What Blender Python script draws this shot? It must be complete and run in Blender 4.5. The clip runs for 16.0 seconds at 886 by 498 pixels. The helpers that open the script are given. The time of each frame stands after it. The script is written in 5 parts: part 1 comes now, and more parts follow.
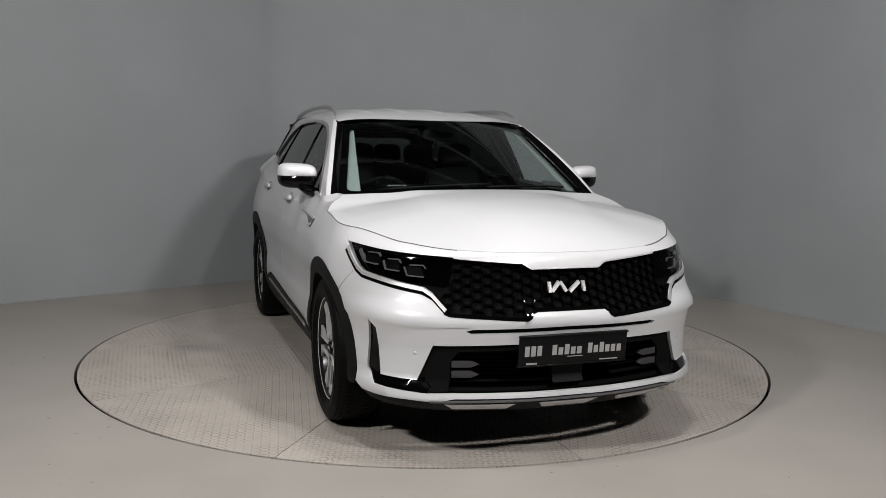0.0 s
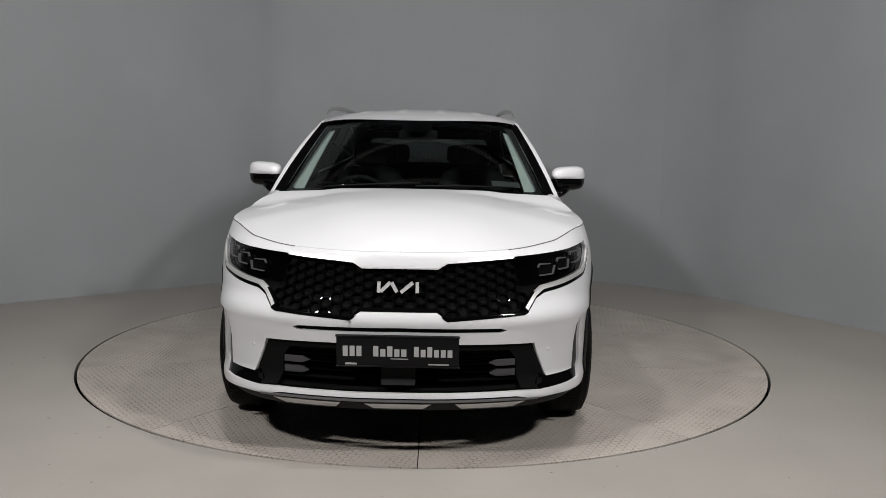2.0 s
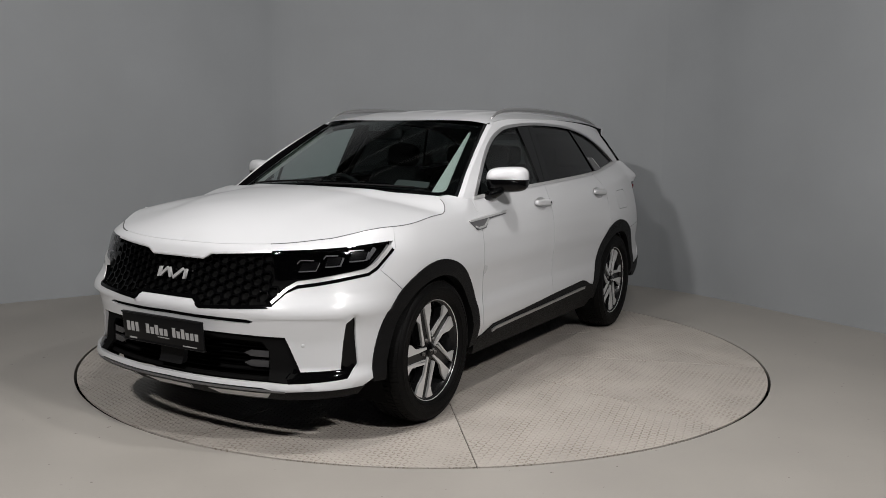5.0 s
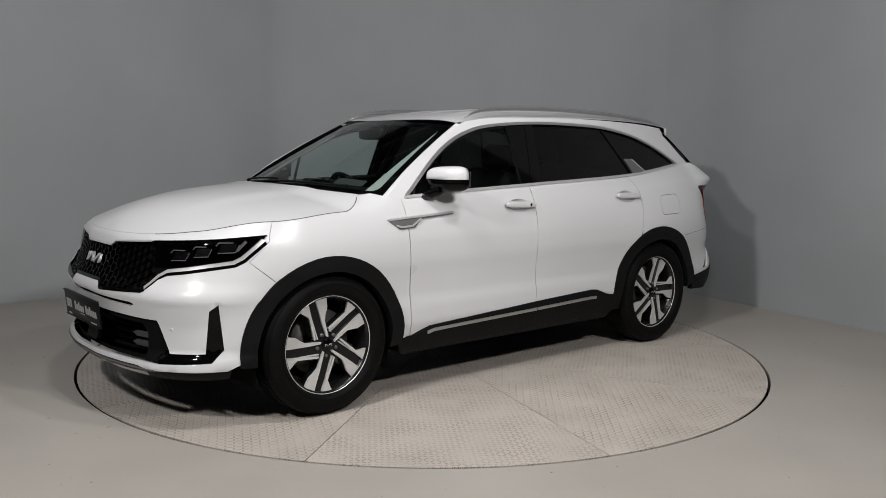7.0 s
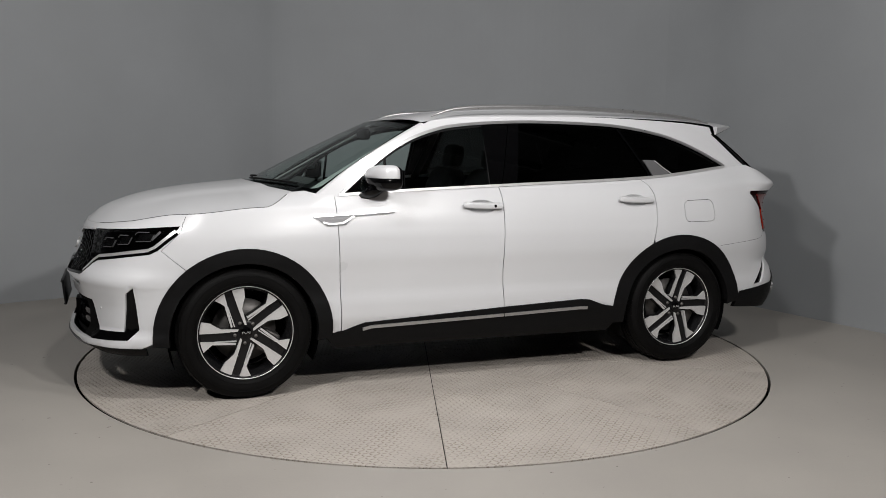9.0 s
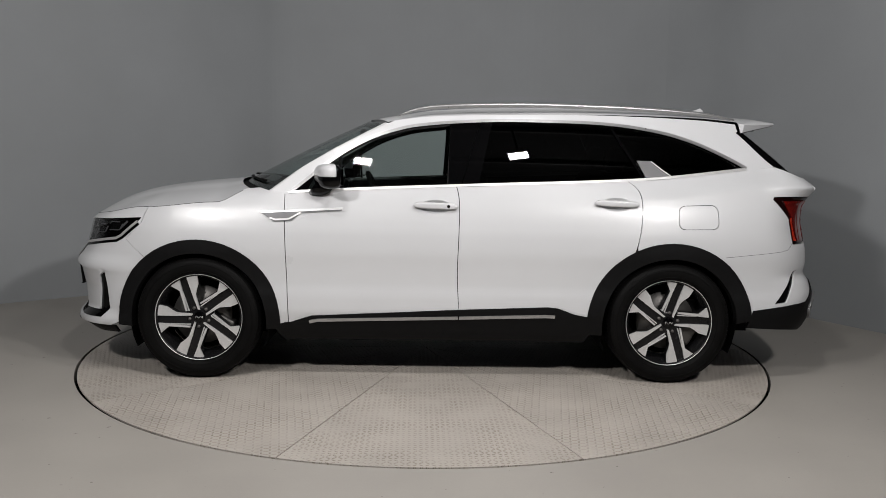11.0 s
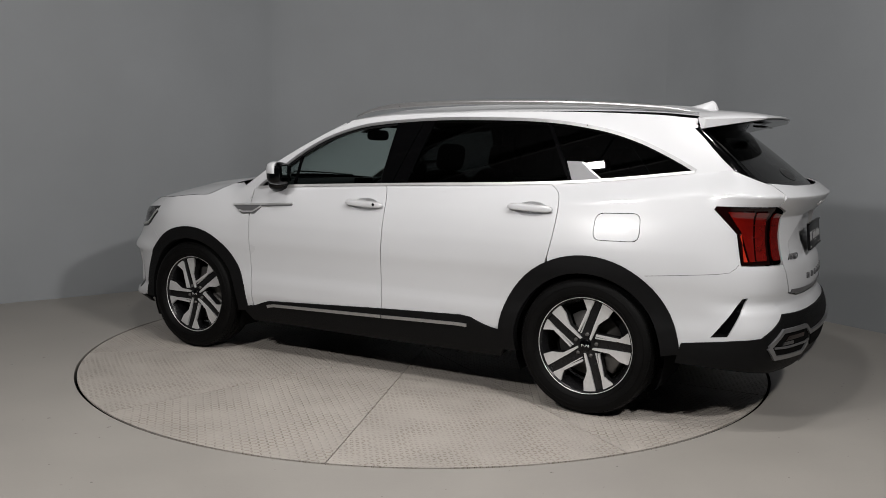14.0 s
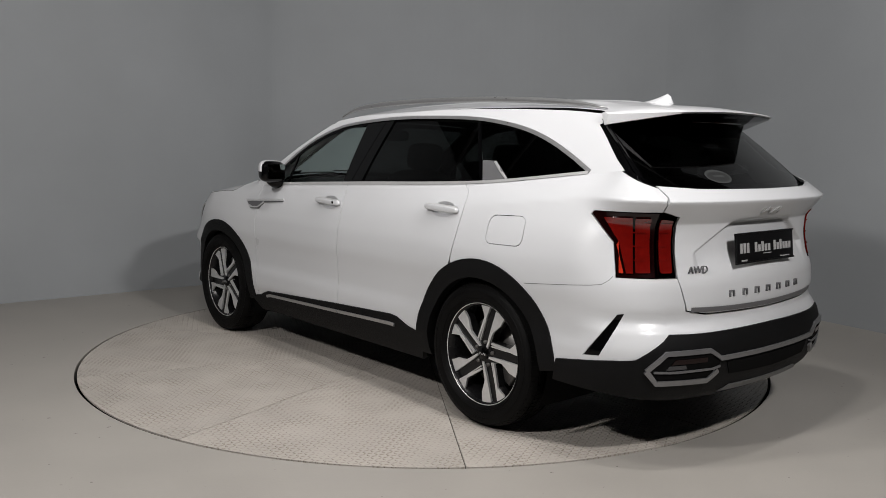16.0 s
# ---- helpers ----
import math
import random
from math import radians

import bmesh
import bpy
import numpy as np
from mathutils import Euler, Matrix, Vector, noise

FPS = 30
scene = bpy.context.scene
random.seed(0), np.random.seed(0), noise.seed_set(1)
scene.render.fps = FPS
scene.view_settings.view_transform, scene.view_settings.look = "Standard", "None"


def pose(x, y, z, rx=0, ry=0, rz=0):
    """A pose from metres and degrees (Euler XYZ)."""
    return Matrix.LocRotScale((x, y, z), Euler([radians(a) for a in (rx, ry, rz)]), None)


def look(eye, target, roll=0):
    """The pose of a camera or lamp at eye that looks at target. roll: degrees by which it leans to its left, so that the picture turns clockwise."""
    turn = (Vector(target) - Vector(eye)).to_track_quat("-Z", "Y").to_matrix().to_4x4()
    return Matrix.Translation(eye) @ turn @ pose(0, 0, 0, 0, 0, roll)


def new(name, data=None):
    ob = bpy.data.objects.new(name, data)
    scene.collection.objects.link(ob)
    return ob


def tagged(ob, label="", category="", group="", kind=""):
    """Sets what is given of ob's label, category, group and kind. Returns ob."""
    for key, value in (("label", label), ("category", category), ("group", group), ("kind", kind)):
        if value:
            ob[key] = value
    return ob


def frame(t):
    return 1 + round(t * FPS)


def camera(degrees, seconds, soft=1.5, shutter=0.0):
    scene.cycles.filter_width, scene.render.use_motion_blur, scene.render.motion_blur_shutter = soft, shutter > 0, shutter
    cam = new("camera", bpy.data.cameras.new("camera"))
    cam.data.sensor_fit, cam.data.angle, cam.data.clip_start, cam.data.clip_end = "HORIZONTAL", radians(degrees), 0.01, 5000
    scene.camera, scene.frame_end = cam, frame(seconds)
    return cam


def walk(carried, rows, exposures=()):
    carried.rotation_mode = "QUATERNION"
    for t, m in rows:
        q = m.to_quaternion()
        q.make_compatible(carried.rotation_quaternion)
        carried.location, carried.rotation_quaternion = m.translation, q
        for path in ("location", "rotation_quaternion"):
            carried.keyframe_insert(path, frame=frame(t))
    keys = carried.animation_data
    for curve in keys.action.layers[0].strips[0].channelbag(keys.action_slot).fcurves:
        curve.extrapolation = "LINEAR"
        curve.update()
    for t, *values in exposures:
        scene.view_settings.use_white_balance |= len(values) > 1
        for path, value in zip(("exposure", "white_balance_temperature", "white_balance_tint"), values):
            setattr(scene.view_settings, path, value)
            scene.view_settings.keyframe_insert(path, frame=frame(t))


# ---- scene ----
from mathutils.geometry import delaunay_2d_cdt

# camera on a tripod, in front of the turntable
cam = camera(55.22, 16.0, soft=0.7)
EYE = (0.0, -5.836, 1.403)
CAM = pose(*EYE, 90 - 6.903, 0, -1.101) @ pose(0, 0, 0, 0, 0, 0.927)
walk(cam, [(0.0, CAM), (16.0, CAM)], [(0.0, 0.03), (4.0, 0.0), (6.5, 0.0), (9.0, -0.09), (11.5, -0.20), (14.0, -0.20), (16.0, -0.05)])

# ---- light: black sky outside, floodlight banks under the ceiling ----
world = bpy.data.worlds.new("world")
scene.world = world
world.use_nodes = True
world.node_tree.nodes["Background"].inputs[0].default_value = (0.0, 0.0, 0.0, 1)
world.node_tree.nodes["Background"].inputs[1].default_value = 1.0
scene.view_settings.exposure = 0.0

CEILING = 4.9
LAMPS = [  # eye, target, width, height, watts
    ((-0.70, -2.65, 3.65), (0.0, 0.2, 0.4), 0.22, 0.12, 38),
    ((0.90, -2.45, 3.65), (0.0, 0.2, 0.4), 0.22, 0.12, 38),
    ((2.4, -4.7, 3.45), (-0.6, 1.0, 0.9), 0.36, 0.26, 140),
    ((-2.4, -4.7, 3.45), (0.6, 1.0, 0.9), 0.36, 0.26, 140),
]


# ---- materials ----
def mat(name, col, rough=0.5, metal=0.0, var=0.0, scale=8.0, bump=0.0, bscale=60.0, coat=0.0, spec=0.5):
    m = bpy.data.materials.new(name)
    m.use_nodes = True
    nt = m.node_tree
    b = nt.nodes["Principled BSDF"]
    b.inputs["Base Color"].default_value = (*col, 1)
    b.inputs["Roughness"].default_value = rough
    b.inputs["Metallic"].default_value = metal
    b.inputs["Coat Weight"].default_value = coat
    b.inputs["Coat Roughness"].default_value = 0.06
    b.inputs["Specular IOR Level"].default_value = spec
    tc = nt.nodes.new("ShaderNodeTexCoord")
    if var:
        n1 = nt.nodes.new("ShaderNodeTexNoise")
        n1.inputs["Scale"].default_value, n1.inputs["Detail"].default_value = scale, 6
        nt.links.new(tc.outputs["Object"], n1.inputs["Vector"])
        r = nt.nodes.new("ShaderNodeValToRGB")
        r.color_ramp.elements[0].position, r.color_ramp.elements[1].position = 0.3, 0.7
        r.color_ramp.elements[0].color = (*[c * (1 - var) for c in col], 1)
        r.color_ramp.elements[1].color = (*[min(1, c * (1 + var)) for c in col], 1)
        nt.links.new(n1.outputs["Fac"], r.inputs["Fac"])
        nt.links.new(r.outputs["Color"], b.inputs["Base Color"])
        q = nt.nodes.new("ShaderNodeMath")
        q.operation = "MULTIPLY_ADD"
        q.inputs[1].default_value, q.inputs[2].default_value = 0.12, rough - 0.06
        nt.links.new(n1.outputs["Fac"], q.inputs[0])
        nt.links.new(q.outputs[0], b.inputs["Roughness"])
    if bump:
        n2 = nt.nodes.new("ShaderNodeTexNoise")
        n2.inputs["Scale"].default_value, n2.inputs["Detail"].default_value = bscale, 4
        nt.links.new(tc.outputs["Object"], n2.inputs["Vector"])
        bp = nt.nodes.new("ShaderNodeBump")
        bp.inputs["Strength"].default_value, bp.inputs["Distance"].default_value = bump, 0.004
        nt.links.new(n2.outputs["Fac"], bp.inputs["Height"])
        nt.links.new(bp.outputs["Normal"], b.inputs["Normal"])
    return m


def glass(name, tint, base=0.05):
    m = bpy.data.materials.new(name)
    m.use_nodes = True
    nt = m.node_tree
    nt.nodes.remove(nt.nodes["Principled BSDF"])
    tr, gl = nt.nodes.new("ShaderNodeBsdfTransparent"), nt.nodes.new("ShaderNodeBsdfGlossy")
    fr, mx = nt.nodes.new("ShaderNodeLayerWeight"), nt.nodes.new("ShaderNodeMixShader")
    pw, ad = nt.nodes.new("ShaderNodeMath"), nt.nodes.new("ShaderNodeMath")
    tr.inputs[0].default_value = (*tint, 1)
    gl.inputs["Roughness"].default_value = 0.01
    fr.inputs[0].default_value = 0.5
    pw.operation, pw.inputs[1].default_value = "POWER", 5.0
    ad.operation, ad.inputs[1].default_value, ad.inputs[2].default_value = "MULTIPLY_ADD", 0.93, base
    nt.links.new(fr.outputs["Facing"], pw.inputs[0])
    nt.links.new(pw.outputs[0], ad.inputs[0])
    nt.links.new(ad.outputs[0], mx.inputs[0])
    nt.links.new(tr.outputs[0], mx.inputs[1])
    nt.links.new(gl.outputs[0], mx.inputs[2])
    nt.links.new(mx.outputs[0], nt.nodes["Material Output"].inputs[0])
    return m


def glow(name, col, strength):
    m = mat(name, col, 0.4)
    b = m.node_tree.nodes["Principled BSDF"]
    b.inputs["Emission Color"].default_value = (*col, 1)
    b.inputs["Emission Strength"].default_value = strength
    return m


WHITE = mat("pearl_white_paint", (0.540, 0.546, 0.560), 0.30, 0.0, 0.012, 3.0, 0.03, 900, coat=0.7)
CLAD = mat("black_moulded_plastic", (0.0048, 0.0048, 0.0051), 0.55, 0, 0.15, 30, 0.25, 500, spec=0.11)
GLOSS = mat("gloss_black_plastic", (0.0015, 0.0015, 0.0017), 0.06, 0, spec=0.22)
CHROME = mat("satin_chrome", (0.60, 0.60, 0.60), 0.36, 0.6, 0.05, 20)
MIRROR = mat("mirror_silver", (0.85, 0.85, 0.85), 0.02, 1.0)
DCHROME = mat("dark_satin_chrome", (0.14, 0.14, 0.145), 0.46, 0.4, 0.05, 20)
RAILM = mat("brushed_aluminium", (0.38, 0.38, 0.385), 0.30, 0.75, 0.06, 40)
SATIN = mat("satin_grey_trim", (0.20, 0.20, 0.205), 0.34, 0.6, 0.05, 20)
RUBBER = mat("tyre_rubber", (0.0030, 0.0029, 0.0029), 0.58, 0, 0.3, 12, 0.5, 160, spec=0.085)
ALLOY = mat("machined_alloy", (0.66, 0.66, 0.66), 0.38, 0.55, 0.04, 60, 0.1, 700)
DALLOY = mat("dark_grey_alloy", (0.007, 0.007, 0.0075), 0.25, 0.0, 0.1, 30, spec=0.25)
STEEL = mat("brake_steel", (0.13, 0.125, 0.12), 0.48, 0.8, 0.15, 30)
SEAM = mat("dark_shut_line", (0.006, 0.006, 0.006), 0.8, spec=0.05)
# flat grey for strips that paint the shade of a panel gap
GAP_SHADE = mat("grey_gap_shade", (0.10, 0.10, 0.10), 0.8, spec=0.05)
CABIN = mat("black_cabin_leather", (0.005, 0.005, 0.0055), 0.6, 0, 0.2, 30, 0.3, 300, spec=0.08)
LINER = mat("grey_cabin_trim", (0.30, 0.31, 0.30), 0.8, 0, 0.06, 40)
GLASS_F = glass("clear_tinted_glass", (0.74, 0.83, 0.81))
GLASS_S = glass("side_glass", (0.84, 0.91, 0.89), 0.038)
GLASS_P = glass("privacy_glass", (0.030, 0.033, 0.033), 0.036)
GLASS_R = glass("rear_screen_glass", (0.085, 0.092, 0.09), 0.034)
LENS = glass("headlamp_lens", (0.62, 0.62, 0.63), 0.035)
RED = mat("red_lamp_lens", (0.105, 0.003, 0.002), 0.10, 0, 0.15, 25, coat=1.0)
DRED = mat("dark_red_lamp_lens", (0.006, 0.001, 0.001), 0.12, coat=0.25, spec=0.2)
REDREF = mat("bright_red_reflector", (0.36, 0.022, 0.008), 0.25, 0, 0.2, 60, coat=1.0)
PLATEM = mat("black_plate_plastic", (0.005, 0.005, 0.0055), 0.35, spec=0.12)
REFLECT = mat("headlamp_reflector", (0.26, 0.26, 0.27), 0.2, 0.35)
FOG = mat("dim_fog_lens", (0.035, 0.035, 0.037), 0.15)
STICK = mat("dull_sticker_print", (0.035, 0.037, 0.037), 0.5, 0, 0.1, 60)
STICKIN = mat("dark_sticker_print", (0.014, 0.015, 0.015), 0.5, 0, 0.1, 60)
GREYTXT = mat("silver_grey_print", (0.32, 0.32, 0.32), 0.5, 0, 0.05, 40)
BADGE = mat("bright_badge_metal", (0.50, 0.50, 0.50), 0.3, 0.5, 0.03, 40)
GAP = mat("black_gap", (0.005, 0.005, 0.005), 0.9, spec=0.04)


# ---- mesh helpers ----
def part(name, bm, material, parent=None, label="", smooth=True, kind=""):
    me = bpy.data.meshes.new(name)
    bm.normal_update()
    bm.to_mesh(me)
    bm.free()
    me.materials.append(material)
    if smooth:
        me.polygons.foreach_set("use_smooth", [True] * len(me.polygons))
    if "nrm" in me.attributes:
        v = np.zeros(len(me.vertices) * 3)
        me.attributes["nrm"].data.foreach_get("vector", v)
        me.attributes.remove(me.attributes["nrm"])
        me.normals_split_custom_set_from_vertices(v.reshape(-1, 3).tolist())
    ob = new(name, me)
    ob.parent = parent
    return tagged(ob, label, kind=kind)


def thing(name, label, category, group="", kind=""):
    return tagged(new(name), label, category, group, kind)


def box(bm, x0, y0, z0, x1, y1, z1, m=None, bevel=0.0):
    r = bmesh.ops.create_cube(bm, size=1.0)
    bmesh.ops.scale(bm, vec=(x1 - x0, y1 - y0, z1 - z0), verts=r["verts"])
    bmesh.ops.translate(bm, vec=((x0 + x1) / 2, (y0 + y1) / 2, (z0 + z1) / 2), verts=r["verts"])
    vs = r["verts"]
    if bevel:
        es = list({e for v in vs for e in v.link_edges})
        q = bmesh.ops.bevel(bm, geom=es, offset=bevel, segments=2, affect="EDGES", profile=0.5)
        vs = list({v for f in q["faces"] for v in f.verts} | {v for v in vs if v.is_valid})
    if m is not None:
        bmesh.ops.transform(bm, matrix=m, verts=vs)
    return bm


def blob(size, e1=0.4, e2=0.4, m=None, nu=28, nv=16, bm=None, bend=None):
    """A rounded block (superellipsoid) of the full size given."""
    bm = bm or bmesh.new()
    def p(c, e):
        return math.copysign(abs(c) ** e, c)
    rows = []
    for j in range(nv + 1):
        b = -math.pi / 2 + math.pi * j / nv
        row = []
        for i in range(nu):
            a = 2 * math.pi * i / nu
            v = Vector((p(math.cos(b), e1) * p(math.cos(a), e2) * size[0] / 2, p(math.cos(b), e1) * p(math.sin(a), e2) * size[1] / 2, p(math.sin(b), e1) * size[2] / 2))
            if bend:
                v = Vector(bend(*v))
            row.append(bm.verts.new(m @ v if m else v))
        rows.append(row)
    for j in range(nv):
        for i in range(nu):
            k = (i + 1) % nu
            bm.faces.new((rows[j][i], rows[j][k], rows[j + 1][k], rows[j + 1][i]))
    bmesh.ops.remove_doubles(bm, verts=rows[0] + rows[-1], dist=1e-5)
    return bm


def lathe(profile, n=72, m=None, bm=None, closed=False):
    """Turns a profile of (radius, y) round the y axis."""
    bm = bm or bmesh.new()
    rings = []
    for i in range(n):
        a = 2 * math.pi * i / n
        row = [Vector((r * math.cos(a), y, r * math.sin(a))) for r, y in profile]
        rings.append([bm.verts.new(m @ v if m else v) for v in row])
    for i in range(n):
        p, q = rings[i], rings[(i + 1) % n]
        for j in range(len(profile) - (0 if closed else 1)):
            k = (j + 1) % len(profile)
            bm.faces.new((p[j], p[k], q[k], q[j]))
    bmesh.ops.recalc_face_normals(bm, faces=bm.faces)
    return bm


def tube(points, w, h, n=8, bm=None, up=(0, 0, 1), taper=0):
    """A bar of elliptical section along points."""
    bm = bm or bmesh.new()
    pts = [Vector(p) for p in points]
    rings = []
    for i, p in enumerate(pts):
        d = (pts[min(i + 1, len(pts) - 1)] - pts[max(i - 1, 0)]).normalized()
        s = d.cross(Vector(up)).normalized()
        u = s.cross(d)
        k = 1.0 if not taper else max(.12, min(1.0, (i + .2) / taper, (len(pts) - .8 - i) / taper)) ** .6
        rings.append([bm.verts.new(p + s * (math.cos(a) * w * k / 2) + u * (math.sin(a) * h * k / 2)) for a in [2 * math.pi * k / n for k in range(n)]])
    for a, b in zip(rings, rings[1:]):
        for k in range(n):
            bm.faces.new((a[k], a[(k + 1) % n], b[(k + 1) % n], b[k]))
    bm.faces.new(rings[0][::-1])
    bm.faces.new(rings[-1])
    bmesh.ops.recalc_face_normals(bm, faces=bm.faces)
    return bm


def sharpen(bm, angle=0.6):
    """Keeps hard the edges that turn more than an angle, in radians."""
    bm.normal_update()
    for e in bm.edges:
        if len(e.link_faces) == 2 and e.calc_face_angle(0) > angle:
            e.smooth = False
    return bm


def sstep(a, b, x):
    t = min(1.0, max(0.0, (x - a) / (b - a)))
    return t * t * (3 - 2 * t)


def spline(xs, ys, n=800):
    """A smooth curve through (xs, ys), without overshoot, as a fast function."""
    xs, ys = np.array(xs, float), np.array(ys, float)
    d = np.diff(ys) / np.diff(xs)
    m = np.zeros(len(xs))
    for i in range(1, len(xs) - 1):
        m[i] = 0 if d[i - 1] * d[i] <= 0 else 2 * d[i - 1] * d[i] / (d[i - 1] + d[i])
    m[0], m[-1] = d[0], d[-1]
    g = np.linspace(xs[0], xs[-1], n)
    k = np.clip(np.searchsorted(xs, g) - 1, 0, len(d) - 1)
    h = np.diff(xs)[k]
    t = (g - xs[k]) / h
    v = (2 * t**3 - 3 * t**2 + 1) * ys[k] + (t**3 - 2 * t**2 + t) * h * m[k] + (-2 * t**3 + 3 * t**2) * ys[k + 1] + (t**3 - t**2) * h * m[k + 1]
    return lambda x: float(np.interp(x, g, v))


def flowing(pts, n=6):
    """A smooth curve through the points, n pieces to a stretch."""
    q = [Vector(p) for p in pts]
    q = [q[0] * 2 - q[1]] + q + [q[-1] * 2 - q[-2]]
    out = []
    for a, b, c, d in zip(q, q[1:], q[2:], q[3:]):
        for k in range(n):
            t = k / n
            v = 0.5 * (2 * b + (c - a) * t + (2 * a - 5 * b + 4 * c - d) * t * t + (3 * b - a - 3 * c + d) * t ** 3)
            out.append((v.x, v.y))
    return out + [tuple(q[-2])]


def inside(P, poly):
    P, poly = np.asarray(P, float), np.asarray(poly, float)
    x, y = P[:, 0], P[:, 1]
    r = np.zeros(len(P), bool)
    for (ax, ay), (bx, by) in zip(poly, np.roll(poly, -1, 0)):
        if ay != by:
            r ^= ((ay > y) != (by > y)) & (x < (bx - ax) * (y - ay) / (by - ay) + ax)
    return r


def resample(loop, step):
    out = []
    for a, b in zip(loop, loop[1:] + loop[:1]):
        n = max(1, round(math.dist(a, b) / step))
        out += [(a[0] + (b[0] - a[0]) * i / n, a[1] + (b[1] - a[1]) * i / n) for i in range(n)]
    return out


def rounded(loop, r, n=4):
    """The loop with its corners rounded."""
    out = []
    N = len(loop)
    for i in range(N):
        p, a, b = Vector(loop[i]), Vector(loop[i - 1]), Vector(loop[(i + 1) % N])
        k = min(r, 0.45 * (a - p).length, 0.45 * (b - p).length)
        s, e = p + (a - p).normalized() * k, p + (b - p).normalized() * k
        for j in range(n + 1):
            t = j / n
            q = s * (1 - t) ** 2 + p * 2 * t * (1 - t) + e * t * t
            out.append((q.x, q.y))
    return out


def patch(surf, outer, holes=(), step=0.04, thick=0.012, off=0.0, side=1, bm=None):
    """A panel that follows surf(u, v, off) within the outline, with holes, and with edges as deep as thick."""
    bm = bm or bmesh.new()
    nl = bm.verts.layers.float_vector.get("nrm") or bm.verts.layers.float_vector.new("nrm")
    outer = resample(list(outer), step)
    holes = [resample(list(h), step * 0.7) for h in holes]
    pts, edges = [], []
    for lp in [outer] + holes:
        n0 = len(pts)
        pts += lp
        edges += [(n0 + i, n0 + (i + 1) % len(lp)) for i in range(len(lp))]
    B = np.array(pts)
    lo, hi = B.min(0), B.max(0)
    gx = np.arange(lo[0] + step * 0.5, hi[0], step)
    gy = np.arange(lo[1] + step * 0.5, hi[1], step * 0.8)
    if len(gx) and len(gy):
        G = np.stack(np.meshgrid(gx, gy), -1).reshape(-1, 2)
        keep = inside(G, outer)
        for h in holes:
            keep &= ~inside(G, h)
        G = G[keep]
        if len(G):
            dist = np.sqrt(((G[:, None] - B[None]) ** 2).sum(-1)).min(1)
            pts = pts + [tuple(g) for g in G[dist > step * 0.45]]
    vs, _, fs, *_ = delaunay_2d_cdt([Vector(p) for p in pts], edges, [], 0, 1e-6)
    vs = [tuple(v) for v in vs]
    cen = np.array([np.mean([vs[i] for i in f], 0) for f in fs])
    ok = inside(cen, outer)
    for h in holes:
        ok &= ~inside(cen, h)
    fs = [f for f, k in zip(fs, ok) if k]
    def at(i, o):
        x, y, z = surf(vs[i][0], vs[i][1], o)
        return (x, y * side, z)
    top = {}
    count = {}
    turn = side < 0
    for f in fs[:1]:
        p0, p1, p2 = (Vector(at(i, off)) for i in f[:3])
        if (p1 - p0).cross(p2 - p0).dot(Vector(at(f[0], off + .01)) - p0) < 0:
            turn = True
        else:
            turn = False
    for f in fs:
        for i in f:
            if i not in top:
                top[i] = bm.verts.new(at(i, off))
                p0 = Vector(at(i, off))
                x, y = vs[i]
                e1 = Vector(surf(x + .003, y, off)) - Vector(surf(x - .003, y, off))
                e2 = Vector(surf(x, y + .003, off)) - Vector(surf(x, y - .003, off))
                nn = e1.cross(e2).normalized()
                nn.y *= side
                if nn.dot(Vector(at(i, off + .01)) - p0) < 0:
                    nn = -nn
                top[i][nl] = nn
        bm.faces.new([top[i] for i in (f[::-1] if turn else f)])
        for a, b in zip(f, f[1:] + f[:1]):
            count[(a, b)] = 1
    if thick:
        dup, low = {}, {}
        for a, b in count:
            if (b, a) not in count:
                for i in (a, b):
                    if i not in dup:
                        dup[i], low[i] = bm.verts.new(at(i, off)), bm.verts.new(at(i, off - thick))
                q = (dup[b], dup[a], low[a], low[b])
                bm.faces.new(q[::-1] if turn else q)
    return bm


# ---- the car's surfaces: x ahead, y to its left, z up, from the middle of the wheelbase ----
OUT = [(2.35, 0), (2.338, .25), (2.268, .55), (2.15, .75), (2.0, .858), (1.77, .918), (1.4, .942), (.7, .928), (0, .93), (-.8, .932), (-1.45, .943), (-1.88, .924), (-2.15, .872), (-2.31, .748), (-2.41, .5), (-2.45, .25), (-2.46, 0)]
_p = [Vector((a, b)) for a, b in [(2.335, -.25)] + OUT + [(-2.45, -.25)]]
_d = []
for _i in range(1, len(_p) - 2):
    for _k in range(60):
        _t = _k / 60
        _a, _b, _c, _e = _p[_i - 1:_i + 3]
        _d.append(0.5 * ((2 * _b) + (_c - _a) * _t + (2 * _a - 5 * _b + 4 * _c - _e) * _t**2 + (3 * _b - _a - 3 * _c + _e) * _t**3))
_d.append(_p[-2])
PX, PY = np.array([v.x for v in _d]), np.array([v.y for v in _d])
PU = np.concatenate([[0], np.cumsum(np.hypot(np.diff(PX), np.diff(PY)))])
_tx, _ty = np.gradient(PX, PU), np.gradient(PY, PU)
_n = np.hypot(_tx, _ty)
PNX, PNY = _ty / _n, -_tx / _n
UMAX = float(PU[-1])

